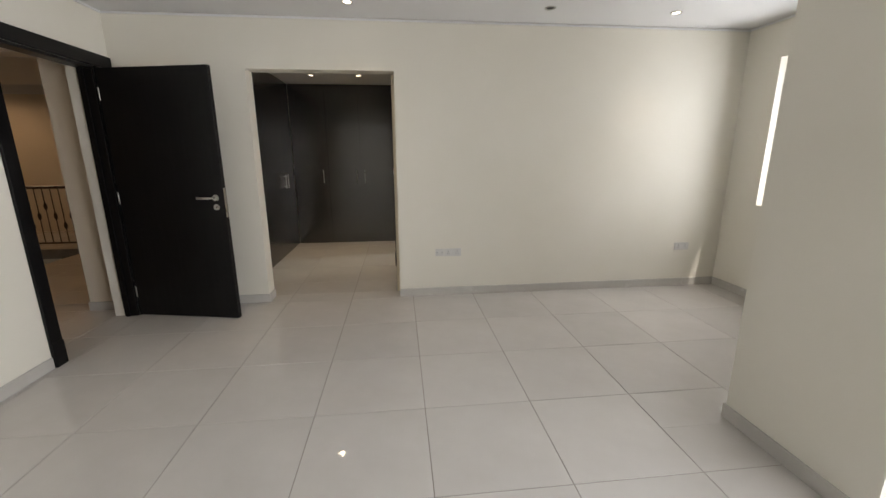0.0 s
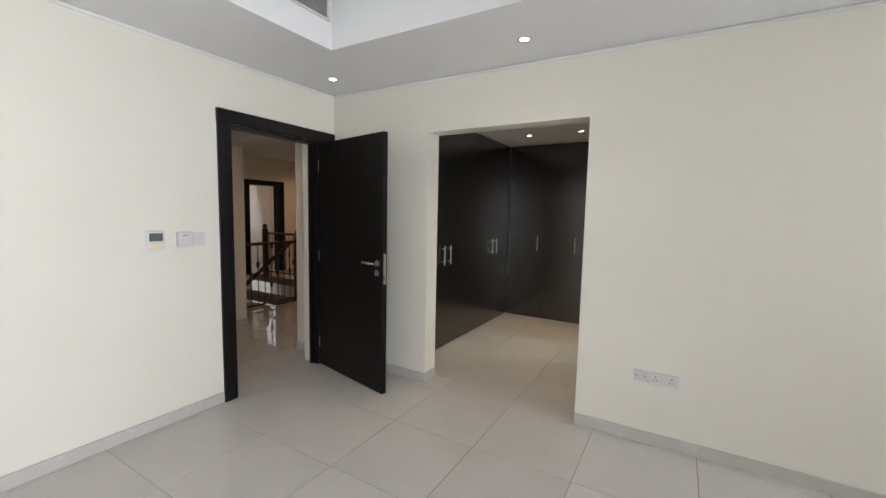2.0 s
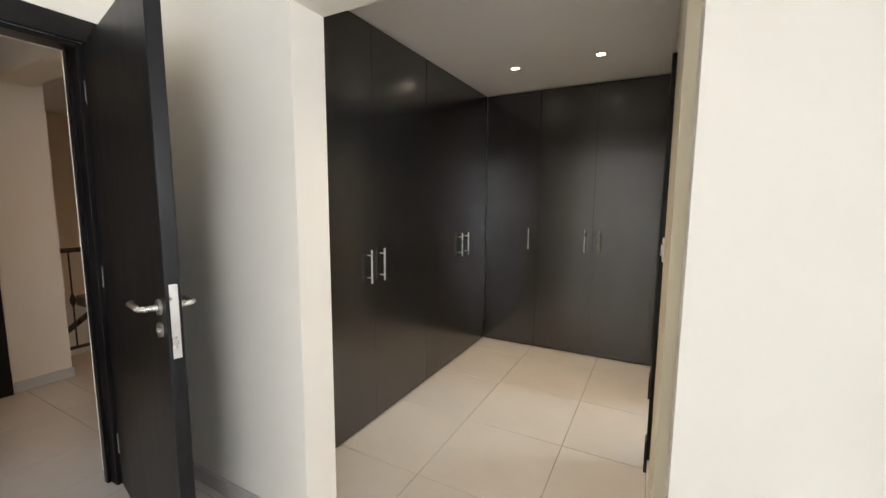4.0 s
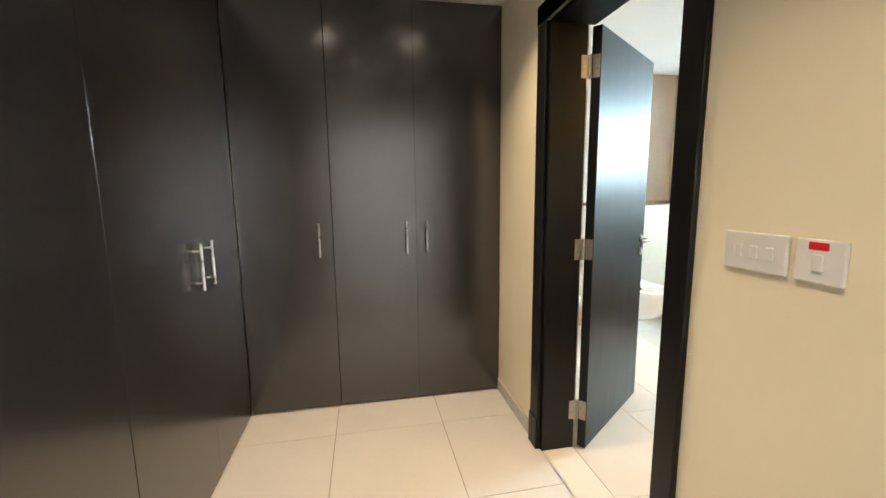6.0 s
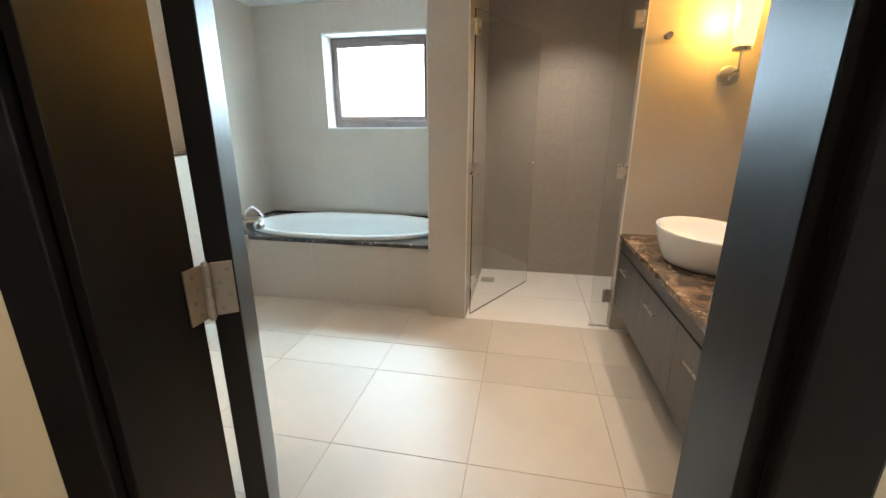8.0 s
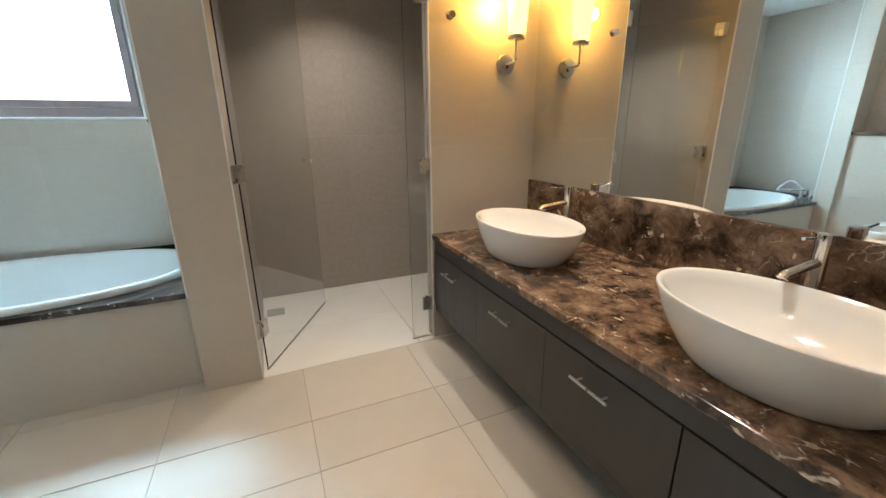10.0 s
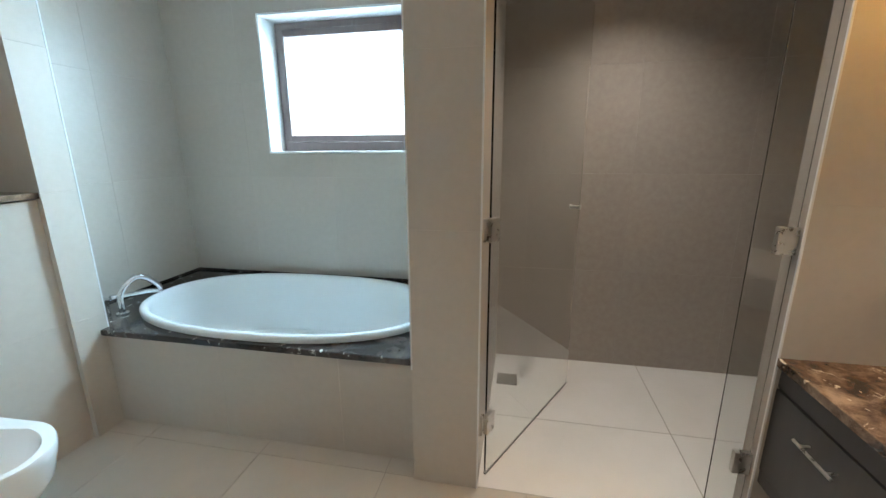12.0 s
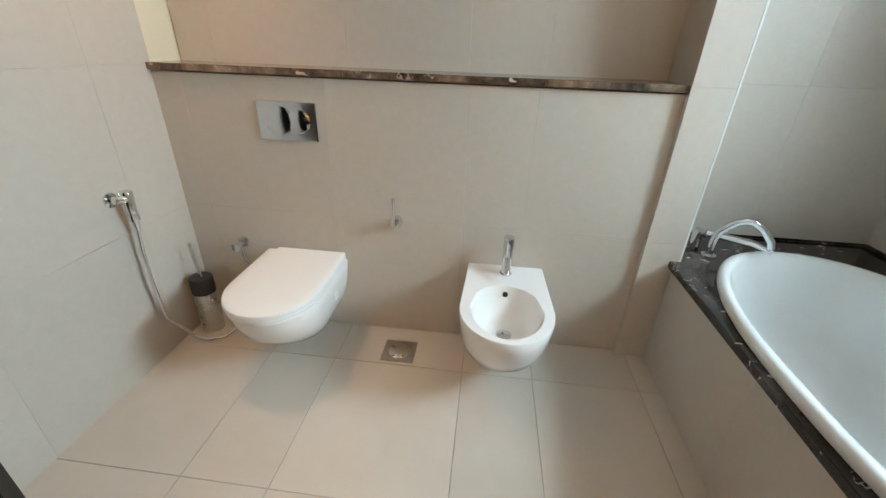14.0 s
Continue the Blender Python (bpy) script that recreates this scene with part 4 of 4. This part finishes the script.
# floor drain
d = thing("floor_drain", "square dull steel floor drain", "floor drain", (1.18, 7.365, 0))
part("frame", boxes((1.11, 1.263, 7.28, 7.425, 0.0005, 0.003), bev=0.0005), DRAIN_STEEL, d)
bm = bmesh.new()
rings(bm, [oval(1.187, 7.353, 0.0031, 0.052, 0.052, 28), oval(1.187, 7.353, 0.0045, 0.05, 0.05, 28)])
part("grate", bm, STEEL, d, smooth=True)

# ---- shower ----
gx = 2.313
m = Matrix.Translation((gx, 5.607, 0)) @ Matrix.Rotation(math.atan2(5.184 - 5.607, 3.117 - gx), 4, "Z")
d = thing("shower_door", "frameless glass shower door standing open inwards", "shower door", (gx, 5.607, 0))
bm = boxes((0.012, 0.905, -0.004, 0.004, 0.012, 2.05), bev=0.001)
bm.transform(m)
p = part("glass_panel", bm, GLASS, d)
p.visible_shadow = False
bm = bmesh.new()
tube(bm, [m @ Vector((0.842, -0.03, 1.077)), m @ Vector((0.842, -0.018, 1.077)), m @ Vector((0.842, 0.018, 1.077)), m @ Vector((0.842, 0.03, 1.077))], 0.012, 16, [0.013, 0.008, 0.008, 0.013])
part("knob", bm, STEEL, d, "small steel knob", True)
bm = boxes((0.012, 0.905, -0.005, 0.005, 0.004, 0.012))
bm.transform(m)
part("seal", bm, GREY_PLASTIC, d, "grey sweep seal")
for hz in (0.255, 1.08, 1.95):
    bm = boxes((0.004, 0.062, -0.013, 0.013, hz - 0.045, hz + 0.045), bev=0.002)
    bm.transform(m)
    h = part("hinge", bm, STEEL, d, "steel glass hinge")
    part("hinge_plate", boxes((gx - 0.012, gx + 0.012, 5.612, 5.6285, hz - 0.045, hz + 0.045), bev=0.002), STEEL, h)
d = thing("glass_screen", "narrow fixed glass panel beside the shower door", "glass panel", (gx, 4.69, 0))
p = part("glass_panel", boxes((gx - 0.004, gx + 0.004, PAR_Y + 0.004, 4.748, 0.010, 2.05), bev=0.001), GLASS, d)
p.visible_shadow = False
for hz in (0.235, 1.08, 1.94):
    part("clamp", boxes((gx - 0.013, gx + 0.013, PAR_Y + 0.001, PAR_Y + 0.06, hz - 0.045, hz + 0.045), bev=0.002), STEEL, d, "steel glass clamp")
part("channel", boxes((gx - 0.008, gx + 0.008, PAR_Y + 0.002, 4.75, 0.0005, 0.010)), STEEL, d)
d = thing("shower_drain", "small square steel shower drain", "floor drain", (3.10, 5.54, 0))
part("grate", boxes((3.04, 3.16, 5.48, 5.60, 0.0005, 0.004), bev=0.001), DRAIN_STEEL, d)

# ---- vanity ----
VF, VT = 4.608, 0.685
v = thing("vanity", "dark wall-hung vanity with closed drawers", "vanity unit", (1.2, BSY, 0.19))
part("body", boxes((BWX + 0.005, PARX - 0.002, BSY + 0.002, VF - 0.021, 0.19, 0.653)), VANITY, v)
part("top_rail", boxes((BWX + 0.005, PARX - 0.002, VF - 0.0205, VF - 0.004, 0.577, 0.653)), VANITY, v)
part("bottom_rail", boxes((BWX + 0.005, PARX - 0.002, VF - 0.0205, VF - 0.004, 0.19, 0.238)), VANITY, v)
for x0, x1, hx in ((BWX + 0.006, 0.662, 0.41), (0.667, 1.206, 0.955), (1.2075, 1.743, 1.495), (1.7445, PARX - 0.003, 2.03)):
    dr = part("drawer_front", boxes((x0, x1, VF - 0.019, VF, 0.243, 0.572), bev=0.0015), VANITY, v)
    bar_handle(dr, (hx - 0.08, VF, 0.495), (hx + 0.08, VF, 0.495), (0, 1, 0), 0.005, 0.03)
top = thing("marble_worktop", "polished brown marble vanity top with splashback", "worktop", (1.2, BSY, 0.655))
part("slab", boxes((BWX + 0.002, PARX - 0.001, BSY + 0.001, VF + 0.015, 0.6535, VT), bev=0.003), MARBLE, top)
part("splashback", boxes((BWX + 0.002, PARX - 0.001, BSY + 0.0005, BSY + 0.020, VT + 0.0005, 0.965), bev=0.002), MARBLE, top)
solid("mirror", boxes((BWX + 0.003, PARX - 0.004, BSY + 0.001, BSY + 0.007, 0.967, 2.30), bev=0.001), MIRROR, "large frameless mirror above the basins", "mirror")


def basin(cx, cy, label):
    b = thing("basin", label, "wash basin", (cx, cy, VT), "vessel basins")
    bm = bmesh.new()
    prof = ((0.222, 0.166, 0.0005), (0.230, 0.173, 0.004), (0.250, 0.183, 0.02), (0.289, 0.199, 0.06), (0.317, 0.212, 0.10), (0.336, 0.220, 0.138), (0.341, 0.223, 0.148), (0.339, 0.222, 0.152), (0.331, 0.215, 0.153),
            (0.320, 0.205, 0.148), (0.305, 0.192, 0.125), (0.275, 0.170, 0.085), (0.21, 0.125, 0.05), (0.13, 0.08, 0.033), (0.05, 0.04, 0.028))
    rings(bm, [oval(cx, cy, VT + z * 1.14, a * 0.955, c * 0.955, 64) for a, c, z in prof])
    part("bowl", bm, CERAMIC, b, smooth=True)
    bm = bmesh.new()
    tube(bm, [(cx, cy, VT + 0.029), (cx, cy, VT + 0.034), (cx, cy, VT + 0.036)], 0.03, 24, [0.031, 0.031, 0.024])
    part("waste", bm, CHROME, b, "chrome waste", True)


def tall_tap(cx, cy):
    d = thing("basin_tap", "tall chrome single lever basin mixer", "tap", (cx, cy, VT), "basin taps")
    bm = bmesh.new()
    tube(bm, [(cx, cy, VT + 0.0005), (cx, cy, VT + 0.006), (cx, cy, VT + 0.007), (cx, cy, VT + 0.27), (cx, cy, VT + 0.271), (cx, cy, VT + 0.30), (cx, cy, VT + 0.303)], 0.02, 22, [0.028, 0.028, 0.0215, 0.0215, 0.0235, 0.0235, 0.019])
    part("column", bm, CHROME, d, smooth=True)
    bm = bmesh.new()
    tube(bm, [(cx, cy + 0.015, VT + 0.215), (cx, cy + 0.165, VT + 0.200), (cx, cy + 0.170, VT + 0.192)], 0.0145, 16)
    part("spout", bm, CHROME, d, smooth=True)
    bm = bmesh.new()
    tube(bm, [(cx, cy + 0.01, VT + 0.288), (cx, cy + 0.115, VT + 0.300)], 0.0048, 10)
    part("lever", bm, CHROME, d, smooth=True)


for cx in (1.71, 0.625):
    basin(cx, 4.36, "white oval vessel basin on marble" if cx > 1 else "white oval vessel basin beside the door")
    tall_tap(cx + 0.10, 4.03)

# wall lamp and hook on the partition
sx, sy = 2.165, 4.16
d = thing("wall_lamp", "lit wall lamp with opal glass shade", "wall lamp", (PARX, sy, 1.62))
bm = bmesh.new()
tube(bm, [(PARX - 0.0005, sy, 1.622), (PARX - 0.018, sy, 1.622), (PARX - 0.024, sy, 1.622)], 0.052, 32, [0.054, 0.054, 0.046])
part("wall_plate", bm, STEEL, d, smooth=True)
bm = bmesh.new()
tube(bm, [(PARX - 0.024, sy, 1.622), (sx + 0.012, sy, 1.622), (sx + 0.003, sy, 1.625), (sx, sy, 1.634), (sx, sy, 1.735)], 0.006, 12)
part("arm", bm, STEEL, d, smooth=True)
bm = bmesh.new()
tube(bm, [(sx, sy, 1.732), (sx, sy, 1.735), (sx, sy, 1.752)], 0.047, 28, [0.043, 0.047, 0.047])
part("holder", bm, STEEL, d, smooth=True)
bm = bmesh.new()
rings(bm, [oval(sx, sy, z, r, r, 32) for z, r in ((1.7525, 0.044), (1.756, 0.047), (1.85, 0.053), (1.98, 0.060), (2.03, 0.061), (2.033, 0.058), (2.00, 0.056), (1.80, 0.048))])
p = part("shade", bm, SHADE, d, "glowing cylindrical opal glass shade", True)
lamp("wall_lamp_glow", "POINT", 11.0, Matrix.Translation((sx - 0.0, sy, 2.06)), (1, 0.52, 0.09), 0.04)
lamp("wall_lamp_glow", "POINT", 8.0, Matrix.Translation((sx + 0.02, sy + 0.09, 1.90)), (1, 0.52, 0.08), 0.03)
d = thing("robe_hook", "small round chrome robe hook", "hook", (PARX, 4.50, 1.84))
bm = bmesh.new()
tube(bm, [(PARX - 0.0005, 4.50, 1.84), (PARX - 0.004, 4.50, 1.84), (PARX - 0.005, 4.50, 1.84), (PARX - 0.03, 4.50, 1.84), (PARX - 0.031, 4.50, 1.84), (PARX - 0.042, 4.50, 1.84)], 0.02, 20, [0.021, 0.021, 0.009, 0.009, 0.017, 0.017])
part("peg", bm, CHROME, d, smooth=True)

# ---- upper hall seen through the bedroom door ----
HX, HN = -7.6, 8.2                     # far walls of the hall
structure("wall_hall_pier", boxes((-2.86, WX - 0.2, 3.77, 3.97, 0, 2.6)), HALL_WALL, "cream wall end beside the bedroom door")
structure("wall_hall_side", boxes((-2.86, -2.70, 3.97, HN, 0, 2.6)), HALL_WALL, "cream hall wall behind the dressing room")
structure("wall_hall_west", boxes(
    (-4.32, -4.12, 3.69, 4.03, 0, 2.6), (-4.32, -4.12, 1.0, 2.72, 0, 2.6), (-4.32, -4.12, 2.72, 3.69, 2.10, 2.6)), HALL_WALL, "cream hall wall round a dark door")
structure("wall_hall_south", boxes((-4.32, WX - 0.2, 0.8, 1.0, 0, 2.6)), HALL_WALL, "plain cream hall end wall")
structure("wall_hall_lintel", boxes((-4.12, -2.86, 3.77, 3.97, 2.20, 2.6)), HALL_WALL, "cream lintel across the hall")
structure("wall_hall_north", boxes((-9.4, -2.70, HN, HN + 0.15, -3.0, 3.0)), HALL_WALL, "warm cream far hall wall")
structure("wall_hall_far", boxes((HX - 0.2, HX, 3.9, 6.42, -3.0, 3.0), (HX - 0.2, HX, 7.2, HN, -3.0, 3.0), (HX - 0.2, HX, 6.42, 7.2, 2.0, 3.0)), HALL_WALL, "warm cream hall wall with a far doorway")
structure("wall_hall_stair", boxes((-8.0, -4.32, 3.75, 3.9, -3.0, 3.0)), HALL_WALL, "cream wall beside the stairs")
structure("ceiling_hall", boxes((-9.4, -2.86, 3.97, HN, 2.6, 2.7), (-4.32, WX - 0.2, 1.0, 3.97, 2.6, 2.7)), CEILING, "white hall ceiling", "ceiling")
structure("trim_hall", boxes((-7.6, -2.86, HN - 0.05, HN, 2.45, 2.6)), CEILING, "white hall cornice", "trim")
structure("far_room", boxes((-9.4, -9.3, 5.5, HN, 0, 2.6), (-9.3, HX - 0.2, 5.5, 5.6, 0, 2.6)), CEILING, "white walls of a far room", "wall")
skirting("baseboard_hall", [(-2.86, WX - 0.2, 3.758, 3.77), (-2.872, -2.86, 3.758, 3.97), (-4.12, -4.108, 3.70, 4.03), (-4.32, -4.108, 4.03, 4.042), (-2.872, -2.86, 3.97, HN)])
f = door_frame("hall_door_frame", "black-brown wooden frame of a hall door", -4.32, -4.12, 2.81, 3.60, 2.05, 2.72, 3.69, 2.14, faces=(0, 1))
door_leaf("hall_door", "black-brown wooden hall door standing ajar", (-4.33, 3.56, 0), 195, 0.78, 2.03, 1.03, False)
structure("side_room", boxes((-5.6, -5.5, 1.0, 3.75, 0, 2.6), (-5.5, -4.32, 0.9, 1.0, 0, 2.6), (-5.5, -4.32, 1.0, 3.75, 2.6, 2.7)), HALL_WALL, "plain walls of a dim side room", "wall")
f = door_frame("far_door_frame", "black-brown wooden frame of a far doorway", HX - 0.2, HX, 6.42, 7.2, 2.0, 6.31, 7.31, 2.09, faces=(0, 1))
lamp("far_room_daylight", "AREA", 5, look((-8.6, 7.9, 1.6), (-8.6, 6.0, 1.2)), DAY, 1.0, 1.4)


def railing(name, label, a, b, top=0.94, low=0.10, step=0.11, slope=0.0):
    """Iron railing from a to b on the floor: rails, and balusters with a turned knot."""
    a, b = Vector(a), Vector(b)
    r = thing(name, label, "railing", a)
    run = (b - a).length
    u = (b - a) / run
    side = Vector((-u.y, u.x, 0))

    def bar(p, q, hw, hh):
        loops = []
        for e in (p, q):
            loops.append([e + side * hw * sx + Vector((0, 0, hh * sz)) for sx, sz in ((-1, -1), (1, -1), (1, 0.6), (0.6, 1), (-0.6, 1), (-1, 0.6))])
        return rings(bmesh.new(), loops)

    z = Vector((0, 0, 1))
    part("handrail", bar(a + z * top, b + z * top, 0.028, 0.02), RAILWOOD, r, "dark wooden handrail")
    part("bottom_rail", bar(a + z * low, b + z * low, 0.014, 0.012), IRON, r)
    for e in (a, b):
        bm = bmesh.new()
        tube(bm, [e + u * (0.02 if e is a else -0.02), e + u * (0.02 if e is a else -0.02) + z * (top - 0.02)], 0.011, 8)
        part("post", bm, IRON, r)
    n = max(2, int(run / step))
    for k in range(1, n):
        p = a + u * (run * k / n)
        bm = bmesh.new()
        h = top - 0.02
        c = low + (h - low) * (0.5, 0.68, 0.5, 0.32)[k % 4]
        tube(bm, [p + z * q for q in (low + 0.01, c - 0.06, c - 0.03, c, c + 0.03, c + 0.06, h)], 0.007, 8, [0.007, 0.007, 0.019, 0.024, 0.019, 0.007, 0.007])
        part("baluster", bm, IRON, r)
    return r


def newel(x, y, label):
    nw = thing("newel_post", label, "newel post", (x, y, 0), "stair newels")
    part("shaft", boxes((x - 0.045, x + 0.045, y - 0.045, y + 0.045, 0.03, 1.02), bev=0.006), RAILWOOD, nw)
    part("base", boxes((x - 0.065, x + 0.065, y - 0.065, y + 0.065, 0, 0.03), bev=0.004), RAILWOOD, nw)
    bm = bmesh.new()
    rings(bm, [oval(x, y, zz, rr, rr, 20) for zz, rr in ((1.02, 0.05), (1.03, 0.055), (1.05, 0.035), (1.07, 0.048), (1.10, 0.05), (1.13, 0.03), (1.14, 0.005))])
    part("cap", bm, RAILWOOD, nw, smooth=True)


railing("railing", "dark iron stair railing with wooden handrail", (-4.70, 4.05, 0), (-4.70, 5.26, 0), 0.95, 0.06)
railing("railing", "dark iron landing railing across the stair void", (-7.2, 6.6, 0), (-4.2, 6.6, 0), 0.935, 0.09)
newel(-4.70, 5.31, "dark wooden newel post at the stair head")
newel(-7.25, 6.55, "dark wooden newel post on the far landing")
bm = bmesh.new()
loops = []
for y, z in ((5.27, 0.95), (4.05, 0.06), (3.95, 0.0)):
    loops.append([(-4.80 + dx, y, z + dz) for dx, dz in ((-0.028, -0.02), (0.028, -0.02), (0.028, 0.02), (-0.028, 0.02))])
rings(bm, loops)
solid("stair_handrail", bm, RAILWOOD, "dark wooden handrail sloping down the stairs", "handrail")
st = thing("staircase", "tiled stairs going down from the hall", "staircase", (-5.3, 5.3, 0))
for k in range(5):
    part("step", boxes((-5.85, -4.76, 5.28 - 0.28 * (k + 1), 5.28 - 0.28 * k, -0.175 * (k + 1) - 0.16, -0.175 * (k + 1)), bev=0.004), SKIRT, st)
for x, y in ((-6.5, 6.95), (-8.5, 7.3), (-3.6, 5.2), (-6.7, 7.55)):
    downlight(x, y, 2.6, 25, (1, 0.64, 0.36), cone=150)
downlight(-3.35, 2.9, 2.6, 14, WARM, cone=150)

# ---- tiled floors ----
up = facing((0, 0, -0.010), "+z")
fb = structure("floor", boxes((WX, BLK_X + 0.25, SY, FY, -0.12, -0.0025), (BLK_X + 0.25, EX, BLK_Y, FY, -0.12, -0.0025), (WX - 0.2, WX, 2.765, 3.60, -0.12, -0.0025), (OPX0, OPX1, FY, 3.965, -0.12, -0.0025), (WX, CLR, 3.965, 7.06, -0.12, -0.0025)), GROUT, "polished greige porcelain tile floor", "floor")
gx0, gy0 = -0.502, 2.55
tiled(fb, up, lines(gx0, G, WX - 0.2, EX + 0.02), lines(gy0, G, -0.6, FY + 0.17), FLOOR_TILE, 0.0035, 0.010, holes=[(BLK_X + 0.2, EX + 0.1, -2.7, BLK_Y - 0.05), (WX - 0.25, WX + 0.001, -0.7, 2.766), (WX - 0.25, WX + 0.001, 3.599, 4)])
tiled(fb, up, lines(gx0, G, WX - 0.2, BLK_X + 0.25), lines(gy0, G, SY, -0.6), FLOOR_TILE, 0.0035, 0.010)
tiled(fb, up, lines(gx0, G, -1.72, CLR + 0.01), lines(gy0, G, FY + 0.17, 6.52), FLOOR_TILE, 0.0035, 0.010)
fh = structure("floor_hall", boxes((-4.32, WX - 0.2, 1.0, 3.97, -0.15, -0.0025), (-4.68, -2.86, 3.9, HN, -0.15, -0.0025), (-9.3, -4.68, 6.55, HN, -0.15, -0.0025), (HX, -4.68, 5.28, 5.40, -0.15, -0.0025)), GROUT, "polished greige tile hall floor", "floor")
tiled(fh, up, lines(gx0, G, -4.32, WX - 0.2), lines(gy0, G, 1.0, 3.97), FLOOR_TILE, 0.0035, 0.010)
tiled(fh, up, lines(gx0, G, -4.68, -2.86), lines(gy0, G, 3.97, HN), FLOOR_TILE, 0.0035, 0.010)
tiled(fh, up, lines(gx0, G, -9.3, -4.68), lines(gy0, G, 6.55, HN), FLOOR_TILE, 0.0035, 0.010)
structure("floor_below", boxes((-9.4, -2.9, 3.9, HN, -3.1, -3.0)), SKIRT, "greige floor of the storey below", "floor")
structure("floor_side", boxes((-5.5, -4.32, 1.0, 3.75, -0.12, -0.001)), SKIRT, "greige floor of the side room", "floor")

ub = facing((0, 0, -0.009), "+z")
ft = structure("floor_bath", boxes((CLR, SHX + D, BSY, TUBN, -0.12, -0.0025)), BATH_FLOOR_GROUT, "matt cream porcelain tile bathroom floor", "floor")
bxl = [BWX - 0.03, 0.60, 0.905, 1.49, 1.80, COLX + 0.012]
tiled(ft, ub, bxl, [BSY, 4.22, 4.818, 5.425, 6.03, 6.645, 7.262, NBX + 0.03], BATH_FLOOR, 0.0022, 0.009)
tiled(ft, ub, [COLX + 0.012, APX + 0.02], [5.88, 6.03, 6.645, 7.262, NBX + 0.03], BATH_FLOOR, 0.0022, 0.009)
tiled(ft, ub, [CLR - 0.002, BWX - 0.03], [5.0, 5.425, 5.81], BATH_FLOOR, 0.0022, 0.009)
tiled(ft, ub, [COLX + 0.012, 2.75, SHX + D], [BSY, 4.72, 5.64], SHOWER_FLOOR, 0.003, 0.009)

# ---- tiled bathroom walls ----
tz = [0, 0.6, 1.2, 1.8, 2.44]
tiled(wn, facing((0, NBX + D, 0), "-y"), [BWX, 0.27, 0.868, 1.44, 1.70, PIER_X0], [0, 0.605, 1.172], BATH_TILE, 0.0006, D)
tiled(wn, facing((0, NICHE + D, 0), "-y"), [BWX, 0.31, 0.905, 1.42, 1.74, PIER_X0], [1.172, 1.80, 2.44], BATH_TILE, 0.0006, D)
tiled(wn, facing((0, PIER_Y + D, 0), "-y"), [PIER_X0, PIER_X1], tz, BATH_TILE, 0.0006, D)
tiled(wn, facing((PIER_X0 + D, 0, 0), "-x"), [-NICHE - D, -PIER_Y - D], [1.198, 1.8, 2.44], BATH_TILE, 0.0006, D)
tiled(wn, facing((PIER_X0 + D, 0, 0), "-x"), [-NBX - D, -PIER_Y - D], [0, 1.172], BATH_TILE, 0.0006, D)
tiled(wn, facing((PIER_X1 - D, 0, 0), "+x"), [PIER_Y + D, TUBN + D], [0.52, 1.2, 1.8, 2.44], BATH_TILE, 0.0006, D)
tiled(wn, facing((0, TUBN + D, 0), "-y"), [PIER_X1, 2.80, BEX + D], [0.52, 1.2, 1.8, 2.44], BATH_TILE, 0.0006, D)
tiled(we, facing((BEX + D, 0, 0), "-x"), [-TUBN - D, -7.30, -6.70, -6.10, -COL1 + D], [0.52, 1.2, 1.8, 2.44], BATH_TILE, 0.0006, D, holes=[(-7.1405, -6.1195, 1.3525, 2.1905)])
tiled(we, facing((SHX + D, 0, 0), "-x"), [-COL0 - D, -5.46, -4.86, -4.26, -BSY], tz[:1] + [0.63, 1.23, 1.83, 2.44], SHOWER_TILE, 0.0006, D)
tiled(ww, facing((BWX - 0.0105, 0, 0), "+x"), lines(6.65, 0.6, 5.845, NBX + D), tz, BATH_TILE, 0.0006, D)
tiled(ww, facing((BWX - 0.0105, 0, 0), "+x"), lines(4.6, 0.6, BSY, 4.965), tz, BATH_TILE, 0.0006, D)
tiled(wc, facing((COLX + D, 0, 0), "-x"), [-COL1, -COL0], [0, 0.49, 1.09, 1.69, 2.44], BATH_TILE, 0.0006, D)
tiled(wc, facing((0, COL0 + D, 0), "-y"), [COLX + D, 2.84, SHX], [0, 0.49, 1.09, 1.69, 2.44], SHOWER_TILE, 0.0006, D)
tiled(wc, facing((0, COL1 - D, 0), "+y"), [-BEX, -2.86, -COLX - D], [0.52, 1.09, 1.69, 2.44], BATH_TILE, 0.0006, D)
tiled(wp, facing((PARX + D, 0, 0), "-x"), [-PAR_Y, -BSY], [0, 0.6, 1.2, 1.8, 2.44], BATH_TILE, 0.0006, D)
tiled(wp, facing((0, PAR_Y - D, 0), "+y"), [-PARX - 0.09, -PARX], tz, SHOWER_TILE, 0.0006, D)
tiled(wp, facing((PARX + 0.09, 0, 0), "+x"), [BSY, PAR_Y - D], tz, SHOWER_TILE, 0.0006, D)
tiled(ws, facing((0, BSY - D, 0), "+y"), [-SHX, -2.9, -PARX - 0.1], tz, SHOWER_TILE, 0.0006, D)
tiled(ws, facing((0, BSY - D, 0), "+y"), [-PARX, -BWX], [2.30, 2.44], BATH_TILE, 0.0006, D)
tiled(deck, Matrix.Translation((-APX, -TY, 0)) @ facing((APX + D, 0, 0), "-x"), [-PIER_Y - D, -6.87, -6.26, -COL1], [0, 0.492], BATH_TILE, 0.0006, D)
